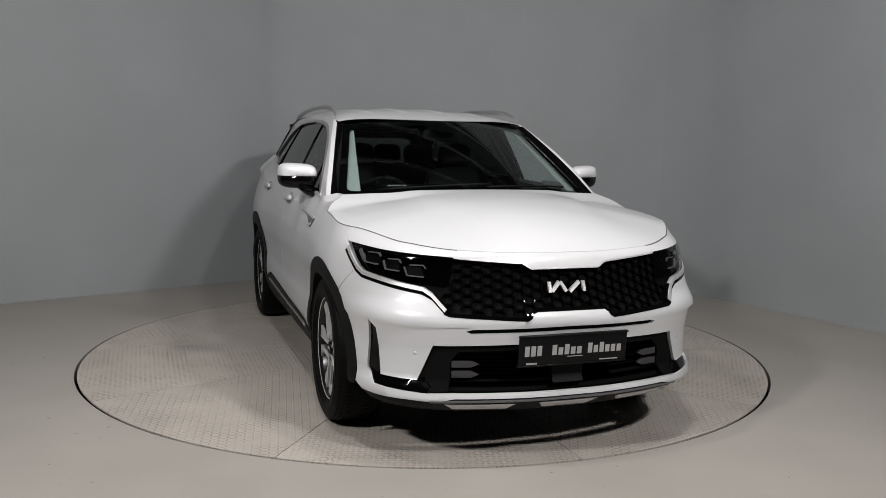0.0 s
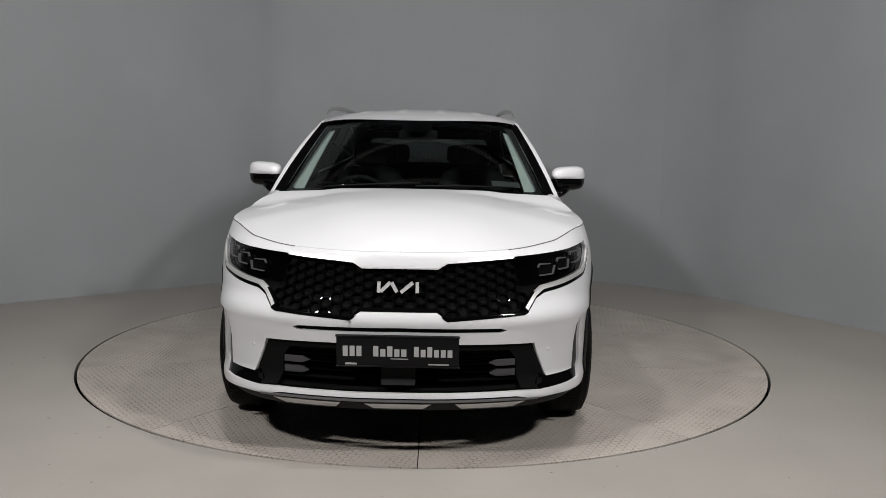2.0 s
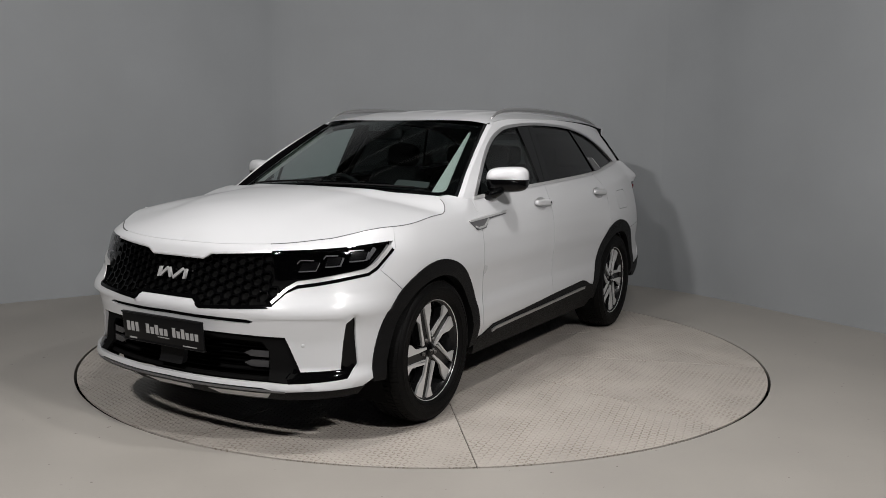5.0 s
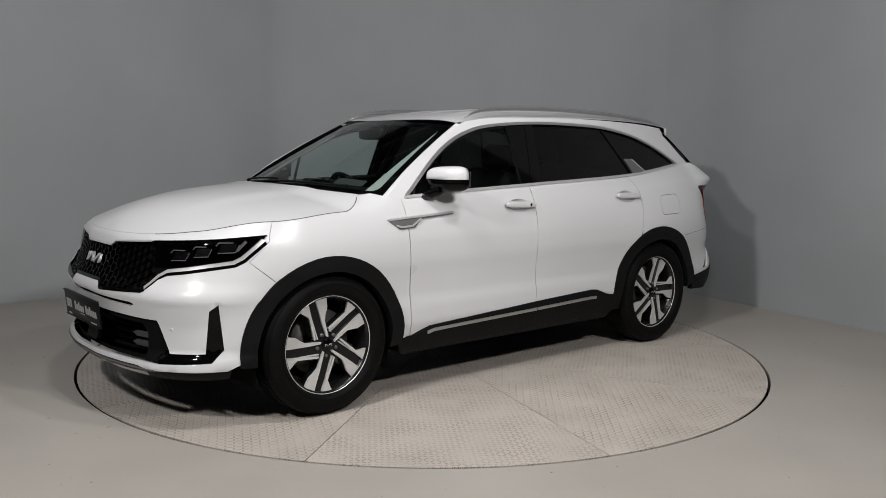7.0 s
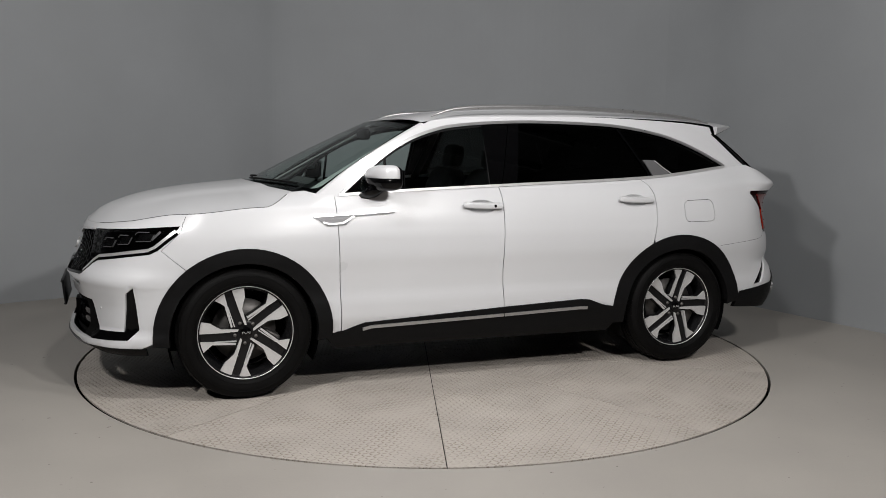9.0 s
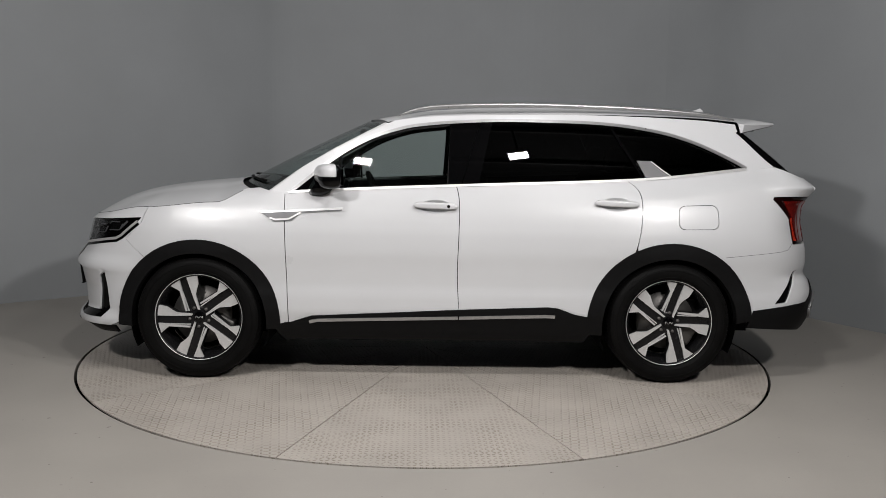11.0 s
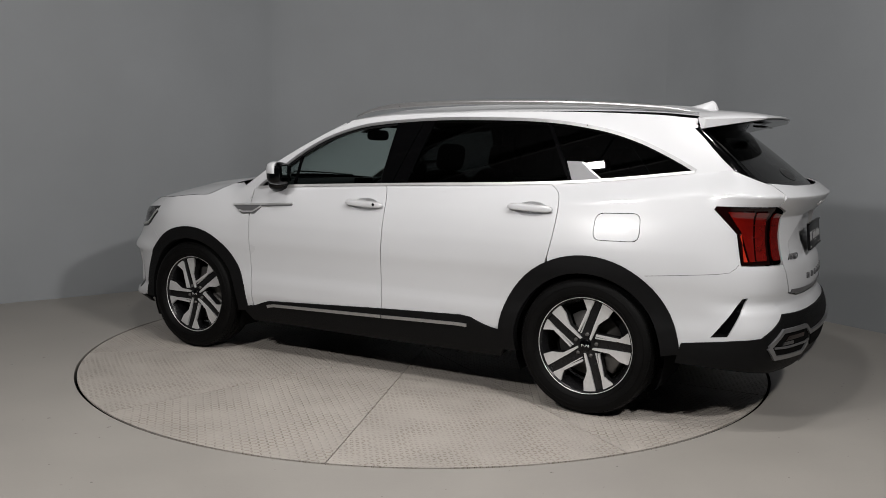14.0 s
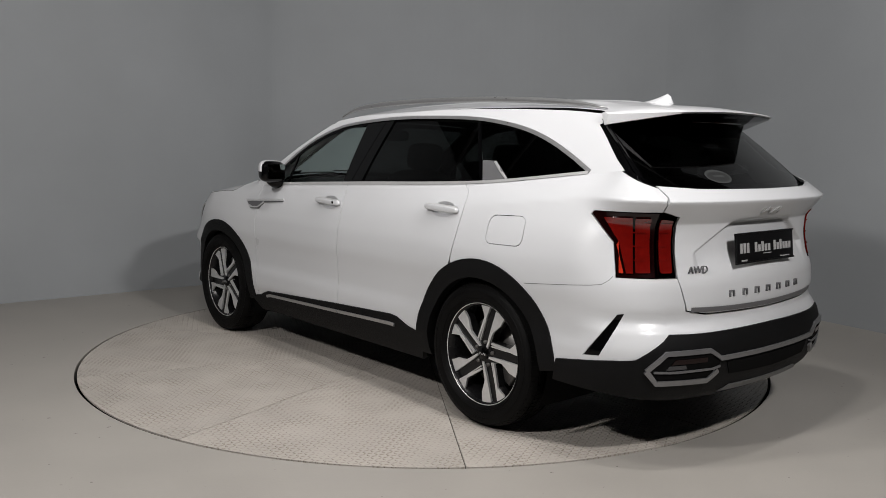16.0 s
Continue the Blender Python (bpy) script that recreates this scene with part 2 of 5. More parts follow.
F_IN = spline([.20, .26, .31, .345, .40, .50, .56, .60, .632, .645, .665, .74, .82, .90, .925, .945, .98, 1.04, 1.09, 1.2], [.16, .07, .012, .02, .055, .055, .046, .038, .031, .009, .011, .055, .085, .105, .115, .135, .19, .29, .45, .8])
S_IN = spline([.20, .26, .31, .36, .43, .50, .58, .68, .78, .88, .95, 1.00, 1.05, 1.10, 1.14, 1.18, 1.24, 1.32], [.10, .06, .038, .024, .009, .010, .019, .015, .006, .010, .022, .036, .056, .100, .180, .235, .27, .32])
D_IN = spline([.20, .26, .31, .36, .43, .50, .58, .68, .78, .88, .95, 1.00, 1.05, 1.10, 1.14, 1.18, 1.24, 1.32], [.10, .06, .038, .024, .009, .010, .019, .015, .006, .010, .021, .032, .047, .066, .082, .098, .125, .165])
R_IN = spline([.20, .26, .32, .42, .52, .60, .66, .72, .80, .90, 1.00, 1.05, 1.078, 1.090, 1.12, 1.15, 1.170, 1.178, 1.184, 1.19, 1.205, 1.225, 1.25, 1.3], [.22, .12, .04, .0, -.01, .01, .045, .035, .04, .07, .085, .083, .079, .070, .047, .024, .009, .004, .003, .009, .028, .054, .088, .155])
BELT = spline([-2.4, -1.889, -1.217, -.192, .5, .808, 1.0, 1.3], [1.36, 1.298, 1.226, 1.180, 1.148, 1.129, 1.115, 1.10])


def side_glass_y(x, z):
    """Half the width of the cabin."""
    t = (z - 1.18) / 0.4
    return .835 - .203 * t + .028 * t * (1 - t) - .030 * max(0, -x - .3) ** 2 - .06 * max(0, x - .35) ** 2


def shell(u, z, off=0.0):
    """The lower body: u metres round it from the middle of the nose."""
    s = math.copysign(1, u)
    u = abs(u)
    x, y = float(np.interp(u, PU, PX)), float(np.interp(u, PU, PY))
    nx, ny = float(np.interp(u, PU, PNX)), float(np.interp(u, PU, PNY))
    wf, wr = sstep(1.55, 2.25, x), sstep(-1.95, -2.33, x)
    wd = sstep(1.15, .90, x)
    mid = S_IN(z) * (1 - wd) + D_IN(z) * wd if wd < 1 else D_IN(z)
    d = wf * F_IN(z) + wr * R_IN(z) + (1 - wf - wr) * mid - off
    for cx in (1.4075, -1.4075):  # wings swell over the wheels
        d -= 0.012 * math.exp(-((x - cx) / .42) ** 2 - ((z - .80) / .16) ** 2)
    X, Y = x - nx * d, y - ny * d
    k = sstep(BELT(x) - .13, BELT(x), z) * sstep(1.05, .85, x) * sstep(-2.25, -2.0, x)
    if k > 0:
        Y = Y * (1 - k) + (side_glass_y(X, z) + off) * k
    return X, Y * s, z


def rear(w, z, off=0.0):
    """The lower body counted from the middle of the tail."""
    x, y, z = shell(UMAX - abs(w), z, off)
    return x, math.copysign(y, w), z


def ux(x, z):
    a, b = 0.0, UMAX
    for _ in range(30):
        m = (a + b) / 2
        a, b = (m, b) if shell(m, z)[0] > x else (a, m)
    return a


def uy(y, z):
    a, b = 0.0, 2.4
    for _ in range(30):
        m = (a + b) / 2
        a, b = (m, b) if shell(m, z)[1] < y else (a, m)
    return a


def wy(y, z):
    a, b = 0.0, 1.6
    for _ in range(30):
        m = (a + b) / 2
        a, b = (m, b) if rear(m, z)[1] < y else (a, m)
    return a


def onx(pts):
    return [(ux(x, z), z) for x, z in pts]


def sym(pts):
    return pts + [(-u, v) for u, v in pts[::-1] if abs(u) > 1e-6]


def cabin(x, z, off=0.0):
    return x, side_glass_y(x, z) + off, z


ROOF_C = spline([-2.25, -1.9, -1.63, -1.2, -.9, -.4, 0, .25, .46], [1.598, 1.630, 1.655, 1.671, 1.675, 1.665, 1.638, 1.603, 1.562])


def roof(x, y, off=0.0):
    return x, y, ROOF_C(x) - (.012 + .020 * sstep(.3, -.5, x)) * (y / .55) ** 2 - .030 * (y / .62) ** 6 + off


def roof_edge_z(x):
    return ROOF_C(x) - .044 - .022 * sstep(.3, -.5, x)


def screen(y, t, off=0.0):
    """The windscreen: y at its foot, t from foot to top."""
    q = (y / .78) ** 2
    foot = Vector((1.27 - .30 * q, y, 1.162 - .045 * q))
    top = Vector((.46 - .15 * q, y * .775, 1.563 - .030 * q))
    p = foot.lerp(top, t) + Vector((.42, 0, .9)) * (.008 * 4 * t * (1 - t) + off)
    return p.x, p.y, p.z


def back_glass(y, z, off=0.0):
    t = (z - 1.22) / .29
    return -(2.365 - .36 * t + .03 * t * (1 - t)) + .12 * (y / .66) ** 2 - off, y, z


def hood_edge(s):
    """The bonnet's shut line, s from 0 at the nose to 1 at the screen."""
    u = s * ux(1.13, 1.14)
    x = shell(u, 1.0)[0]
    z = .942 + .085 * sstep(2.2, 1.72, x) + .036 * sstep(1.75, 1.30, x) + .083 * sstep(1.30, 1.10, x)
    return u, z - .004


# ---- the setting ----
R_TABLE = 2.2536


def sheet(name, pts, faces, material, label, category=""):
    bm = bmesh.new()
    vs = [bm.verts.new(p) for p in pts]
    for f in faces:
        bm.faces.new([vs[i] for i in f])
    bmesh.ops.recalc_face_normals(bm, faces=bm.faces)
    return tagged(part(name, bm, material, None, label, smooth=False), category=category, kind="structure")


def paint_wall(name, col):
    return mat(name, col, 0.62, 0, 0.05, 1.3, 0.15, 220)


WALLM = paint_wall("grey_wall_paint", (0.262, 0.275, 0.286))
FLOORM = mat("grey_floor_paint", (0.333, 0.313, 0.286), 0.42, 0, 0.06, 1.6, 0.10, 90)
nt = FLOORM.node_tree
tc, sn, sr, sm = (nt.nodes.new("ShaderNode" + k) for k in ("TexCoord", "TexNoise", "ValToRGB", "Mix"))
sn.inputs["Scale"].default_value, sn.inputs["Detail"].default_value = 26.0, 2
sr.color_ramp.elements[0].position, sr.color_ramp.elements[1].position = 0.735, 0.765
sr.color_ramp.elements[0].color, sr.color_ramp.elements[1].color = (1, 1, 1, 1), (0.35, 0.33, 0.31, 1)
sm.data_type, sm.blend_type, sm.inputs[0].default_value = "RGBA", "MULTIPLY", 1.0
pb = nt.nodes["Principled BSDF"]
nt.links.new(tc.outputs["Object"], sn.inputs["Vector"])
nt.links.new(sn.outputs["Fac"], sr.inputs["Fac"])
nt.links.new(pb.inputs["Base Color"].links[0].from_socket, sm.inputs[6])
nt.links.new(sr.outputs["Color"], sm.inputs[7])
nt.links.new(sm.outputs[2], pb.inputs["Base Color"])
CEILM = mat("dark_ceiling", (0.035, 0.036, 0.036), 0.8, 0, 0.05, 2)

# floor with the round well of the turntable
bm = bmesh.new()
N = 160
ring = [(math.cos(2 * math.pi * i / N), math.sin(2 * math.pi * i / N)) for i in range(N)]
prof = [(R_TABLE - 0.004, -0.12), (R_TABLE + 0.017, -0.12), (R_TABLE + 0.017, 0.0), (R_TABLE + 0.6, 0.0), (14.0, 0.0)]
rings = [[bm.verts.new((r * a, r * b, z)) for a, b in ring] for r, z in prof]
for p, q in zip(rings, rings[1:]):
    for i in range(N):
        bm.faces.new((p[i], p[(i + 1) % N], q[(i + 1) % N], q[i]))
bmesh.ops.recalc_face_normals(bm, faces=bm.faces)
tagged(part("floor", bm, FLOORM, None, "smooth grey painted concrete floor round the turntable", smooth=False), category="floor", kind="structure")
bm = bmesh.new()
bmesh.ops.create_circle(bm, cap_ends=True, segments=N, radius=R_TABLE + 0.02, matrix=Matrix.Translation((0, 0, -0.11)))
tagged(part("floor_pit", bm, GAP, None, "dark pit under the turntable", smooth=False), category="floor", kind="structure")

# walls: straight stretches, and a curved one across the back
V1, V2 = Vector((-1.46, 3.09)), Vector((2.60, 2.42))
MID = Vector((1.15, 3.95))
W1, W2 = Vector((-6.0, -0.42)), Vector((4.0, -0.10))
ARC = [V1 * (1 - t) ** 2 + MID * 2 * t * (1 - t) + V2 * t * t for t in [k / 48 for k in range(49)]]


def turned_corner(a, v, b, n=12):
    """The rounded turn from a to b round the corner v."""
    return [a * (1 - t) ** 2 + v * 2 * t * (1 - t) + b * t * t for t in [k / n for k in range(n + 1)]]


E1, E2 = V1 + (W1 - V1).normalized() * 0.22, V2 + (W2 - V2).normalized() * 0.30
BOW = [tuple(p) for p in turned_corner(E1, V1, ARC[4]) + ARC[5:44] + turned_corner(ARC[44], V2, E2)]
# unseen walls beside and behind the camera, added dark to cut bounce and reflections
DARKW = mat("dark_unseen_wall", (0.016, 0.016, 0.017), 0.9, 0, 0.2, 3)
RUNS = [BOW, [BOW[-1], (4.0, -0.10)], [(4.0, -0.10), (4.3, -7.6)], [(4.3, -7.6), (-6.3, -7.6)], [(-6.3, -7.6), (-6.0, -0.42)], [(-6.0, -0.42), BOW[0]]]
for i, pts in enumerate(RUNS):
    bm = bmesh.new()
    rows = []
    n = len(pts)
    for k, p in enumerate(pts):
        p = Vector((*p, 0))
        d = (Vector(pts[min(k + 1, n - 1)]) - Vector(pts[max(k - 1, 0)])).normalized()
        q = p + Vector((-d.y, d.x, 0)) * 0.2
        rows.append([bm.verts.new(v) for v in (p, p + Vector((0, 0, CEILING)), q + Vector((0, 0, CEILING)), q)])
    for r1, r2 in zip(rows, rows[1:]):
        for j in range(4):
            bm.faces.new((r1[j], r2[j], r2[(j + 1) % 4], r1[(j + 1) % 4]))
    bm.faces.new(rows[0])
    bm.faces.new(rows[-1][::-1])
    bmesh.ops.recalc_face_normals(bm, faces=bm.faces)
    dark = i in (2, 3, 4)
    tagged(part("wall_%d" % (i + 1), bm, DARKW if dark else WALLM, None, "dark wall out of view, added to cut bounce light" if dark else "plain grey painted studio wall meeting the floor", smooth=False), category="wall", kind="structure")
bm = bmesh.new()
box(bm, -7, -8.2, CEILING, 5.2, 4.6, CEILING + 0.1)
n0 = len(bm.faces)
for k in range(12):
    y = -7.4 + k * 0.95
    box(bm, -6.8, y, CEILING - 0.10, 5.0, y + 0.035, CEILING + 0.05)
bm.faces.ensure_lookup_table()
for f in bm.faces[n0:]:
    f.material_index = 1
ceiling = tagged(part("ceiling", bm, CEILM, None, "dark ceiling with a row of pale joists", smooth=False), category="ceiling", kind="structure")
ceiling.data.materials.append(mat("pale_joist", (0.16, 0.16, 0.157), 0.6, 0, 0.1, 4))

LAMPM = glow("led_panel_face", (1.0, 0.98, 0.95), 14.0)
HOUSE = mat("black_lamp_housing", (0.02, 0.02, 0.02), 0.5, 0.3, 0.1, 20)


def flood_lamp(eye, target, w, h, watts):
    ob = thing("flood_lamp", "black floodlight with six bright white panels under the ceiling", "lamp", "floodlights")
    m = look(eye, target)
    ob.matrix_basis = m
    bm = bmesh.new()
    box(bm, -w / 2 - .03, -h / 2 - .03, 0.012, w / 2 + .03, h / 2 + .03, 0.09)
    part("housing", bm, HOUSE, ob, smooth=False)
    bm = bmesh.new()
    ends = m.inverted() @ Vector((eye[0], eye[1], CEILING + .02))
    tube([(0, 0, .05), ends], .03, .03, 8, bm, up=(1, 0, 0))
    part("bracket", bm, HOUSE, ob)
    for k in range(6):
        bm = bmesh.new()
        x, y = (k % 2 - .5) * w / 2, (k // 2 - 1) * h / 3
        box(bm, x - w / 4 + .012, y - h / 6 + .010, 0.004, x + w / 4 - .012, y + h / 6 - .010, 0.014)
        part("panel", bm, LAMPM, ob, "glowing white panel", smooth=False)
    la = bpy.data.lights.new("flood", "AREA")
    la.shape, la.size, la.size_y, la.energy, la.color = "RECTANGLE", w, h, watts, (1.0, 0.972, 0.955)
    lo = new("flood_light", la)
    lo.matrix_basis = m @ pose(0, 0, -0.01)


for L in LAMPS:
    flood_lamp(*L)

# ---- turntable: ten sheets of tread plate ----
def tread_plate():
    m = mat("worn_tread_plate", (0.455, 0.418, 0.378), 0.48, 0.08, 0.09, 2.2)
    nt = m.node_tree
    b = nt.nodes["Principled BSDF"]
    tc = nt.nodes.new("ShaderNodeTexCoord")
    sx = nt.nodes.new("ShaderNodeSeparateXYZ")
    nt.links.new(tc.outputs["Object"], sx.inputs[0])
    def op(kind, a, b2):
        n = nt.nodes.new("ShaderNodeMath")
        n.operation = kind
        for k, v in enumerate((a, b2)):
            if isinstance(v, (int, float)):
                n.inputs[k].default_value = v
            elif v is not None:
                nt.links.new(v, n.inputs[k])
        return n.outputs[0]
    a1 = op("SINE", op("MULTIPLY", sx.outputs[0], math.pi / 0.028), None)
    a2 = op("SINE", op("MULTIPLY", sx.outputs[1], math.pi / 0.028), None)
    prod = op("MULTIPLY", a1, a2)
    f1 = op("POWER", op("MAXIMUM", prod, 0.0), 1.4)
    f2 = op("POWER", op("MAXIMUM", op("MULTIPLY", prod, -1.0), 0.0), 1.4)
    def bar(v):
        return op("POWER", op("ABSOLUTE", op("COSINE", op("MULTIPLY", v, math.pi / 0.028), None), None), 5.0)
    s1 = bar(op("ADD", sx.outputs[0], sx.outputs[1]))
    s2 = bar(op("SUBTRACT", sx.outputs[0], sx.outputs[1]))
    h = op("ADD", op("MULTIPLY", f1, s1), op("MULTIPLY", f2, s2))
    blotch = nt.nodes.new("ShaderNodeTexNoise")
    blotch.inputs["Scale"].default_value, blotch.inputs["Detail"].default_value = 5.0, 8
    nt.links.new(tc.outputs["Object"], blotch.inputs["Vector"])
    speck = nt.nodes.new("ShaderNodeTexNoise")
    speck.inputs["Scale"].default_value, speck.inputs["Detail"].default_value = 45.0, 3
    nt.links.new(tc.outputs["Object"], speck.inputs["Vector"])
    # darker round the edge of each raised bar, more in noise patches, plus specks
    flank = op("MULTIPLY", h, op("SUBTRACT", 1.0, h))
    darkening = op("MULTIPLY", op("MULTIPLY", flank, 4.0), op("MAXIMUM", op("MULTIPLY", op("SUBTRACT", blotch.outputs["Fac"], 0.32), 3.2), 0.0))
    darkening = op("ADD", darkening, op("MULTIPLY", op("MAXIMUM", op("SUBTRACT", speck.outputs["Fac"], 0.70), 0.0), 9.0))
    bp = nt.nodes.new("ShaderNodeBump")
    bp.inputs["Strength"].default_value, bp.inputs["Distance"].default_value = 0.8, 0.005
    src = b.inputs["Base Color"].links[0].from_socket
    mx = nt.nodes.new("ShaderNodeMix")
    mx.data_type, mx.blend_type = "RGBA", "MULTIPLY"
    rp = nt.nodes.new("ShaderNodeValToRGB")
    rp.color_ramp.elements[0].position, rp.color_ramp.elements[1].position = 0.05, 1.0
    rp.color_ramp.elements[0].color, rp.color_ramp.elements[1].color = (1, 1, 1, 1), (0.58, 0.54, 0.49, 1)
    nt.links.new(darkening, rp.inputs["Fac"])
    mx.inputs[0].default_value = 1.0
    nt.links.new(src, mx.inputs[6])
    nt.links.new(rp.outputs["Color"], mx.inputs[7])
    nt.links.new(mx.outputs[2], b.inputs["Base Color"])
    nt.links.new(h, bp.inputs["Height"])
    nt.links.new(bp.outputs["Normal"], b.inputs["Normal"])
    return m


TREAD = tread_plate()
table = thing("turntable", "round turntable of worn beige-grey tread plate sheets, flush with the floor", "turntable")
bm = bmesh.new()
bmesh.ops.create_circle(bm, cap_ends=True, segments=N, radius=R_TABLE - 0.01, matrix=Matrix.Translation((0, 0, -0.012)))
part("base_disc", bm, GAP, table, "dark disc under the plates", smooth=False)
SECT = math.radians(36)
bm = bmesh.new()
g = 0.0025
arc = []
rin = g / math.sin(SECT / 2)
arc.append((rin, 0.0))
for i in range(15):
    a = -SECT / 2 + SECT * i / 14
    a *= 1 - g / R_TABLE / (SECT / 2)
    arc.append((R_TABLE * math.cos(a), R_TABLE * math.sin(a)))
up = [bm.verts.new((x, y, 0.0)) for x, y in arc]
dn = [bm.verts.new((x, y, -0.008)) for x, y in arc]
bm.faces.new(up)
for i in range(len(arc)):
    j = (i + 1) % len(arc)
    bm.faces.new((up[i], dn[i], dn[j], up[j]))
first = part("plate", bm, TREAD, table, smooth=False)
for k in range(10):
    o = first if k == 0 else new("plate", first.data)
    o.parent = table
    o.matrix_basis = pose(0, 0, 0.0, 0, 0, 0.9 + 18 + 36 * k)


# ---- the car ----
car = thing("car", "white sport utility car with black cladding on the turntable", "car")
AF, AR, AZ = 0.484, 0.499, 0.356       # radii of the wheel arches, height of their middle
BX = 1.4075


def arch(cx, r, a0, a1, n=16):
    """Points of a wheel arch, angles in degrees from straight ahead."""
    return [(cx + r * math.cos(radians(a0 + (a1 - a0) * i / n)), AZ + r * math.sin(radians(a0 + (a1 - a0) * i / n))) for i in range(n + 1)]


def run(f, a, b, n=10):
    return [f(a + (b - a) * i / n) for i in range(n + 1)]


def he(x0, x1, n=14, dz=-0.004):
    """The bonnet's edge between two places along the car, as (u, z)."""
    out = []
    for i in range(n + 1):
        x = x0 + (x1 - x0) * i / n
        lo, hi = 0.0, 1.0
        for _ in range(25):
            m = (lo + hi) / 2
            u, z = hood_edge(m)
            lo, hi = (m, hi) if shell(u, z)[0] > x else (lo, m)
        u, z = hood_edge(lo)
        out.append((u, z + dz))
    return out


NOSE = [(u, z - (.0028 if i < 16 else .0034)) for i, (u, z) in [(i, hood_edge(i / 60)) for i in range(61)]]
SEAM_U = ux(1.70, 1.05)
nose_top = [q for q in NOSE if q[0] < SEAM_U]
fender_top = [q for q in NOSE if q[0] > SEAM_U + 0.003]

# openings of the nose, half of each
FACE = [(0, .878), (uy(.165, .877), .877), (uy(.205, .902), .902), (uy(.52, .925), .925), (ux(1.96, .94), .942), (ux(1.742, .960), .960), (ux(1.752, .94), .944), (ux(1.855, .845), .842), (ux(1.895, .818), .820), (uy(.632, .775), .776), (uy(.605, .757), .757), (uy(.562, .70), .695), (uy(.545, .69), .686), (uy(.21, .667), .664), (uy(.165, .694), .694), (0, .694)]
SLOT = [(0, .624), (uy(.44, .62), .619), (uy(.47, .61), .611), (uy(.445, .60), .599), (0, .603)]
LOWER = [(0, .552), (uy(.598, .543), .543), (.712, .385), (ux(2.035, .385), .390), (ux(2.022, .598), .600), (ux(1.985, .63), .632), (ux(1.957, .41), .405), (ux(2.02, .348), .346), (.655, .334), (uy(.54, .338), .338), (0, .338)]

bump_out = nose_top + [(SEAM_U, 1.03), (ux(1.728, .972), .972), (ux(1.74, .93), .930), (ux(1.84, .835), .830)] \
    + onx(arch(BX, AF, 50, -3, 10)) + [(ux(1.95, .305), .305), (uy(.70, .305), .305), (uy(.6, .300), .300), (uy(.52, .318), .318), (0, .318)]
bumper_holes = [sym(FACE), sym(SLOT), sym(LOWER)]
part("front_bumper", patch(shell, sym(bump_out), bumper_holes, 0.03, 0.02), WHITE, car)
part("grille_backing", patch(shell, sym(FACE), (), 0.05, 0, -0.030), GAP, car)
part("intake_backing", patch(shell, sym(LOWER), (), 0.05, 0, -0.045), GAP, car)
part("slot_backing", patch(shell, sym(SLOT), (), 0.05, 0, -0.018), GAP, car)


GRILLE = FACE[:3] + [(uy(.515, .918), .920), (uy(.525, .80), .80), (uy(.575, .76), .76)] + FACE[11:]


def strip(path, w, surf, off, thick, side=1, bm=None, step=0.04):
    """A flat bead of width w along a path on a surface."""
    L, Rr = [], []
    n = len(path)
    for i in range(n):
        a, b = Vector(path[max(i - 1, 0)]), Vector(path[min(i + 1, n - 1)])
        d = (b - a).normalized()
        q = Vector((-d.y, d.x)) * w / 2
        p = Vector(path[i])
        L.append(tuple(p + q))
        Rr.append(tuple(p - q))
    return patch(surf, L + Rr[::-1], (), step, thick, off, side, bm)


# honeycomb of the upper grille: flattened six-sided rings set back in the opening
bm = bmesh.new()
full = sym(GRILLE)
cw, ch = .062, .046
for j in range(-1, 14):
    for i in range(-7, 8):
        cu, cv = (i * 1.54 + (j % 2) * .77) * cw, .660 + j * ch * .46
        hexa = [(cu + cw * .50, cv), (cu + cw * .27, cv + ch * .46), (cu - cw * .27, cv + ch * .46), (cu - cw * .5, cv), (cu - cw * .27, cv - ch * .46), (cu + cw * .27, cv - ch * .46)]
        if inside([(cu, cv)], full)[0]:
            for k, (a, b) in enumerate(list(zip(hexa, hexa[1:] + hexa[:1]))[:3]):
                if inside([a, b], full).all():
                    strip([a, b], .006, shell, -.010 - .003 * (k % 2), .018, 1, bm, .06)
part("grille_mesh", bm, GLOSS, car, "gloss black honeycomb grille")
# frame round the grille and the silver moulding under the lamps
for sd in (1, -1):
    part("grille_frame", strip([GRILLE[k] for k in range(6, 9)] + [(0.2, .672), (uy(.165, .70), .703), (0.0, .703)], .014, shell, .001, .02, sd), GLOSS, car)
    part("lamp_moulding", strip([(ux(1.765, .93), .936), (ux(1.868, .85), .851), (ux(1.905, .83), .831), (uy(.70, .796), .797), (uy(.632, .786), .786), (uy(.597, .763), .761), (uy(.556, .70), .703)], .015, shell, .005, .02, sd), CHROME, car, "satin chrome moulding")
    part("lamp_surround", strip([(ux(1.758, .93), .928), (ux(1.862, .85), .842), (ux(1.90, .83), .822), (uy(.70, .796), .787), (uy(.632, .786), .776), (uy(.590, .763), .752), (uy(.550, .70), .696)], .026, shell, .0015, .02, sd), GLOSS, car)
part("grille_top_moulding", strip([(-uy(.50, .92), .921), (-uy(.205, .90), .899), (-uy(.165, .875), .875), (0, .876), (uy(.165, .875), .875), (uy(.205, .90), .899), (uy(.50, .92), .921)], .007, shell, .002, .015), CHROME, car)

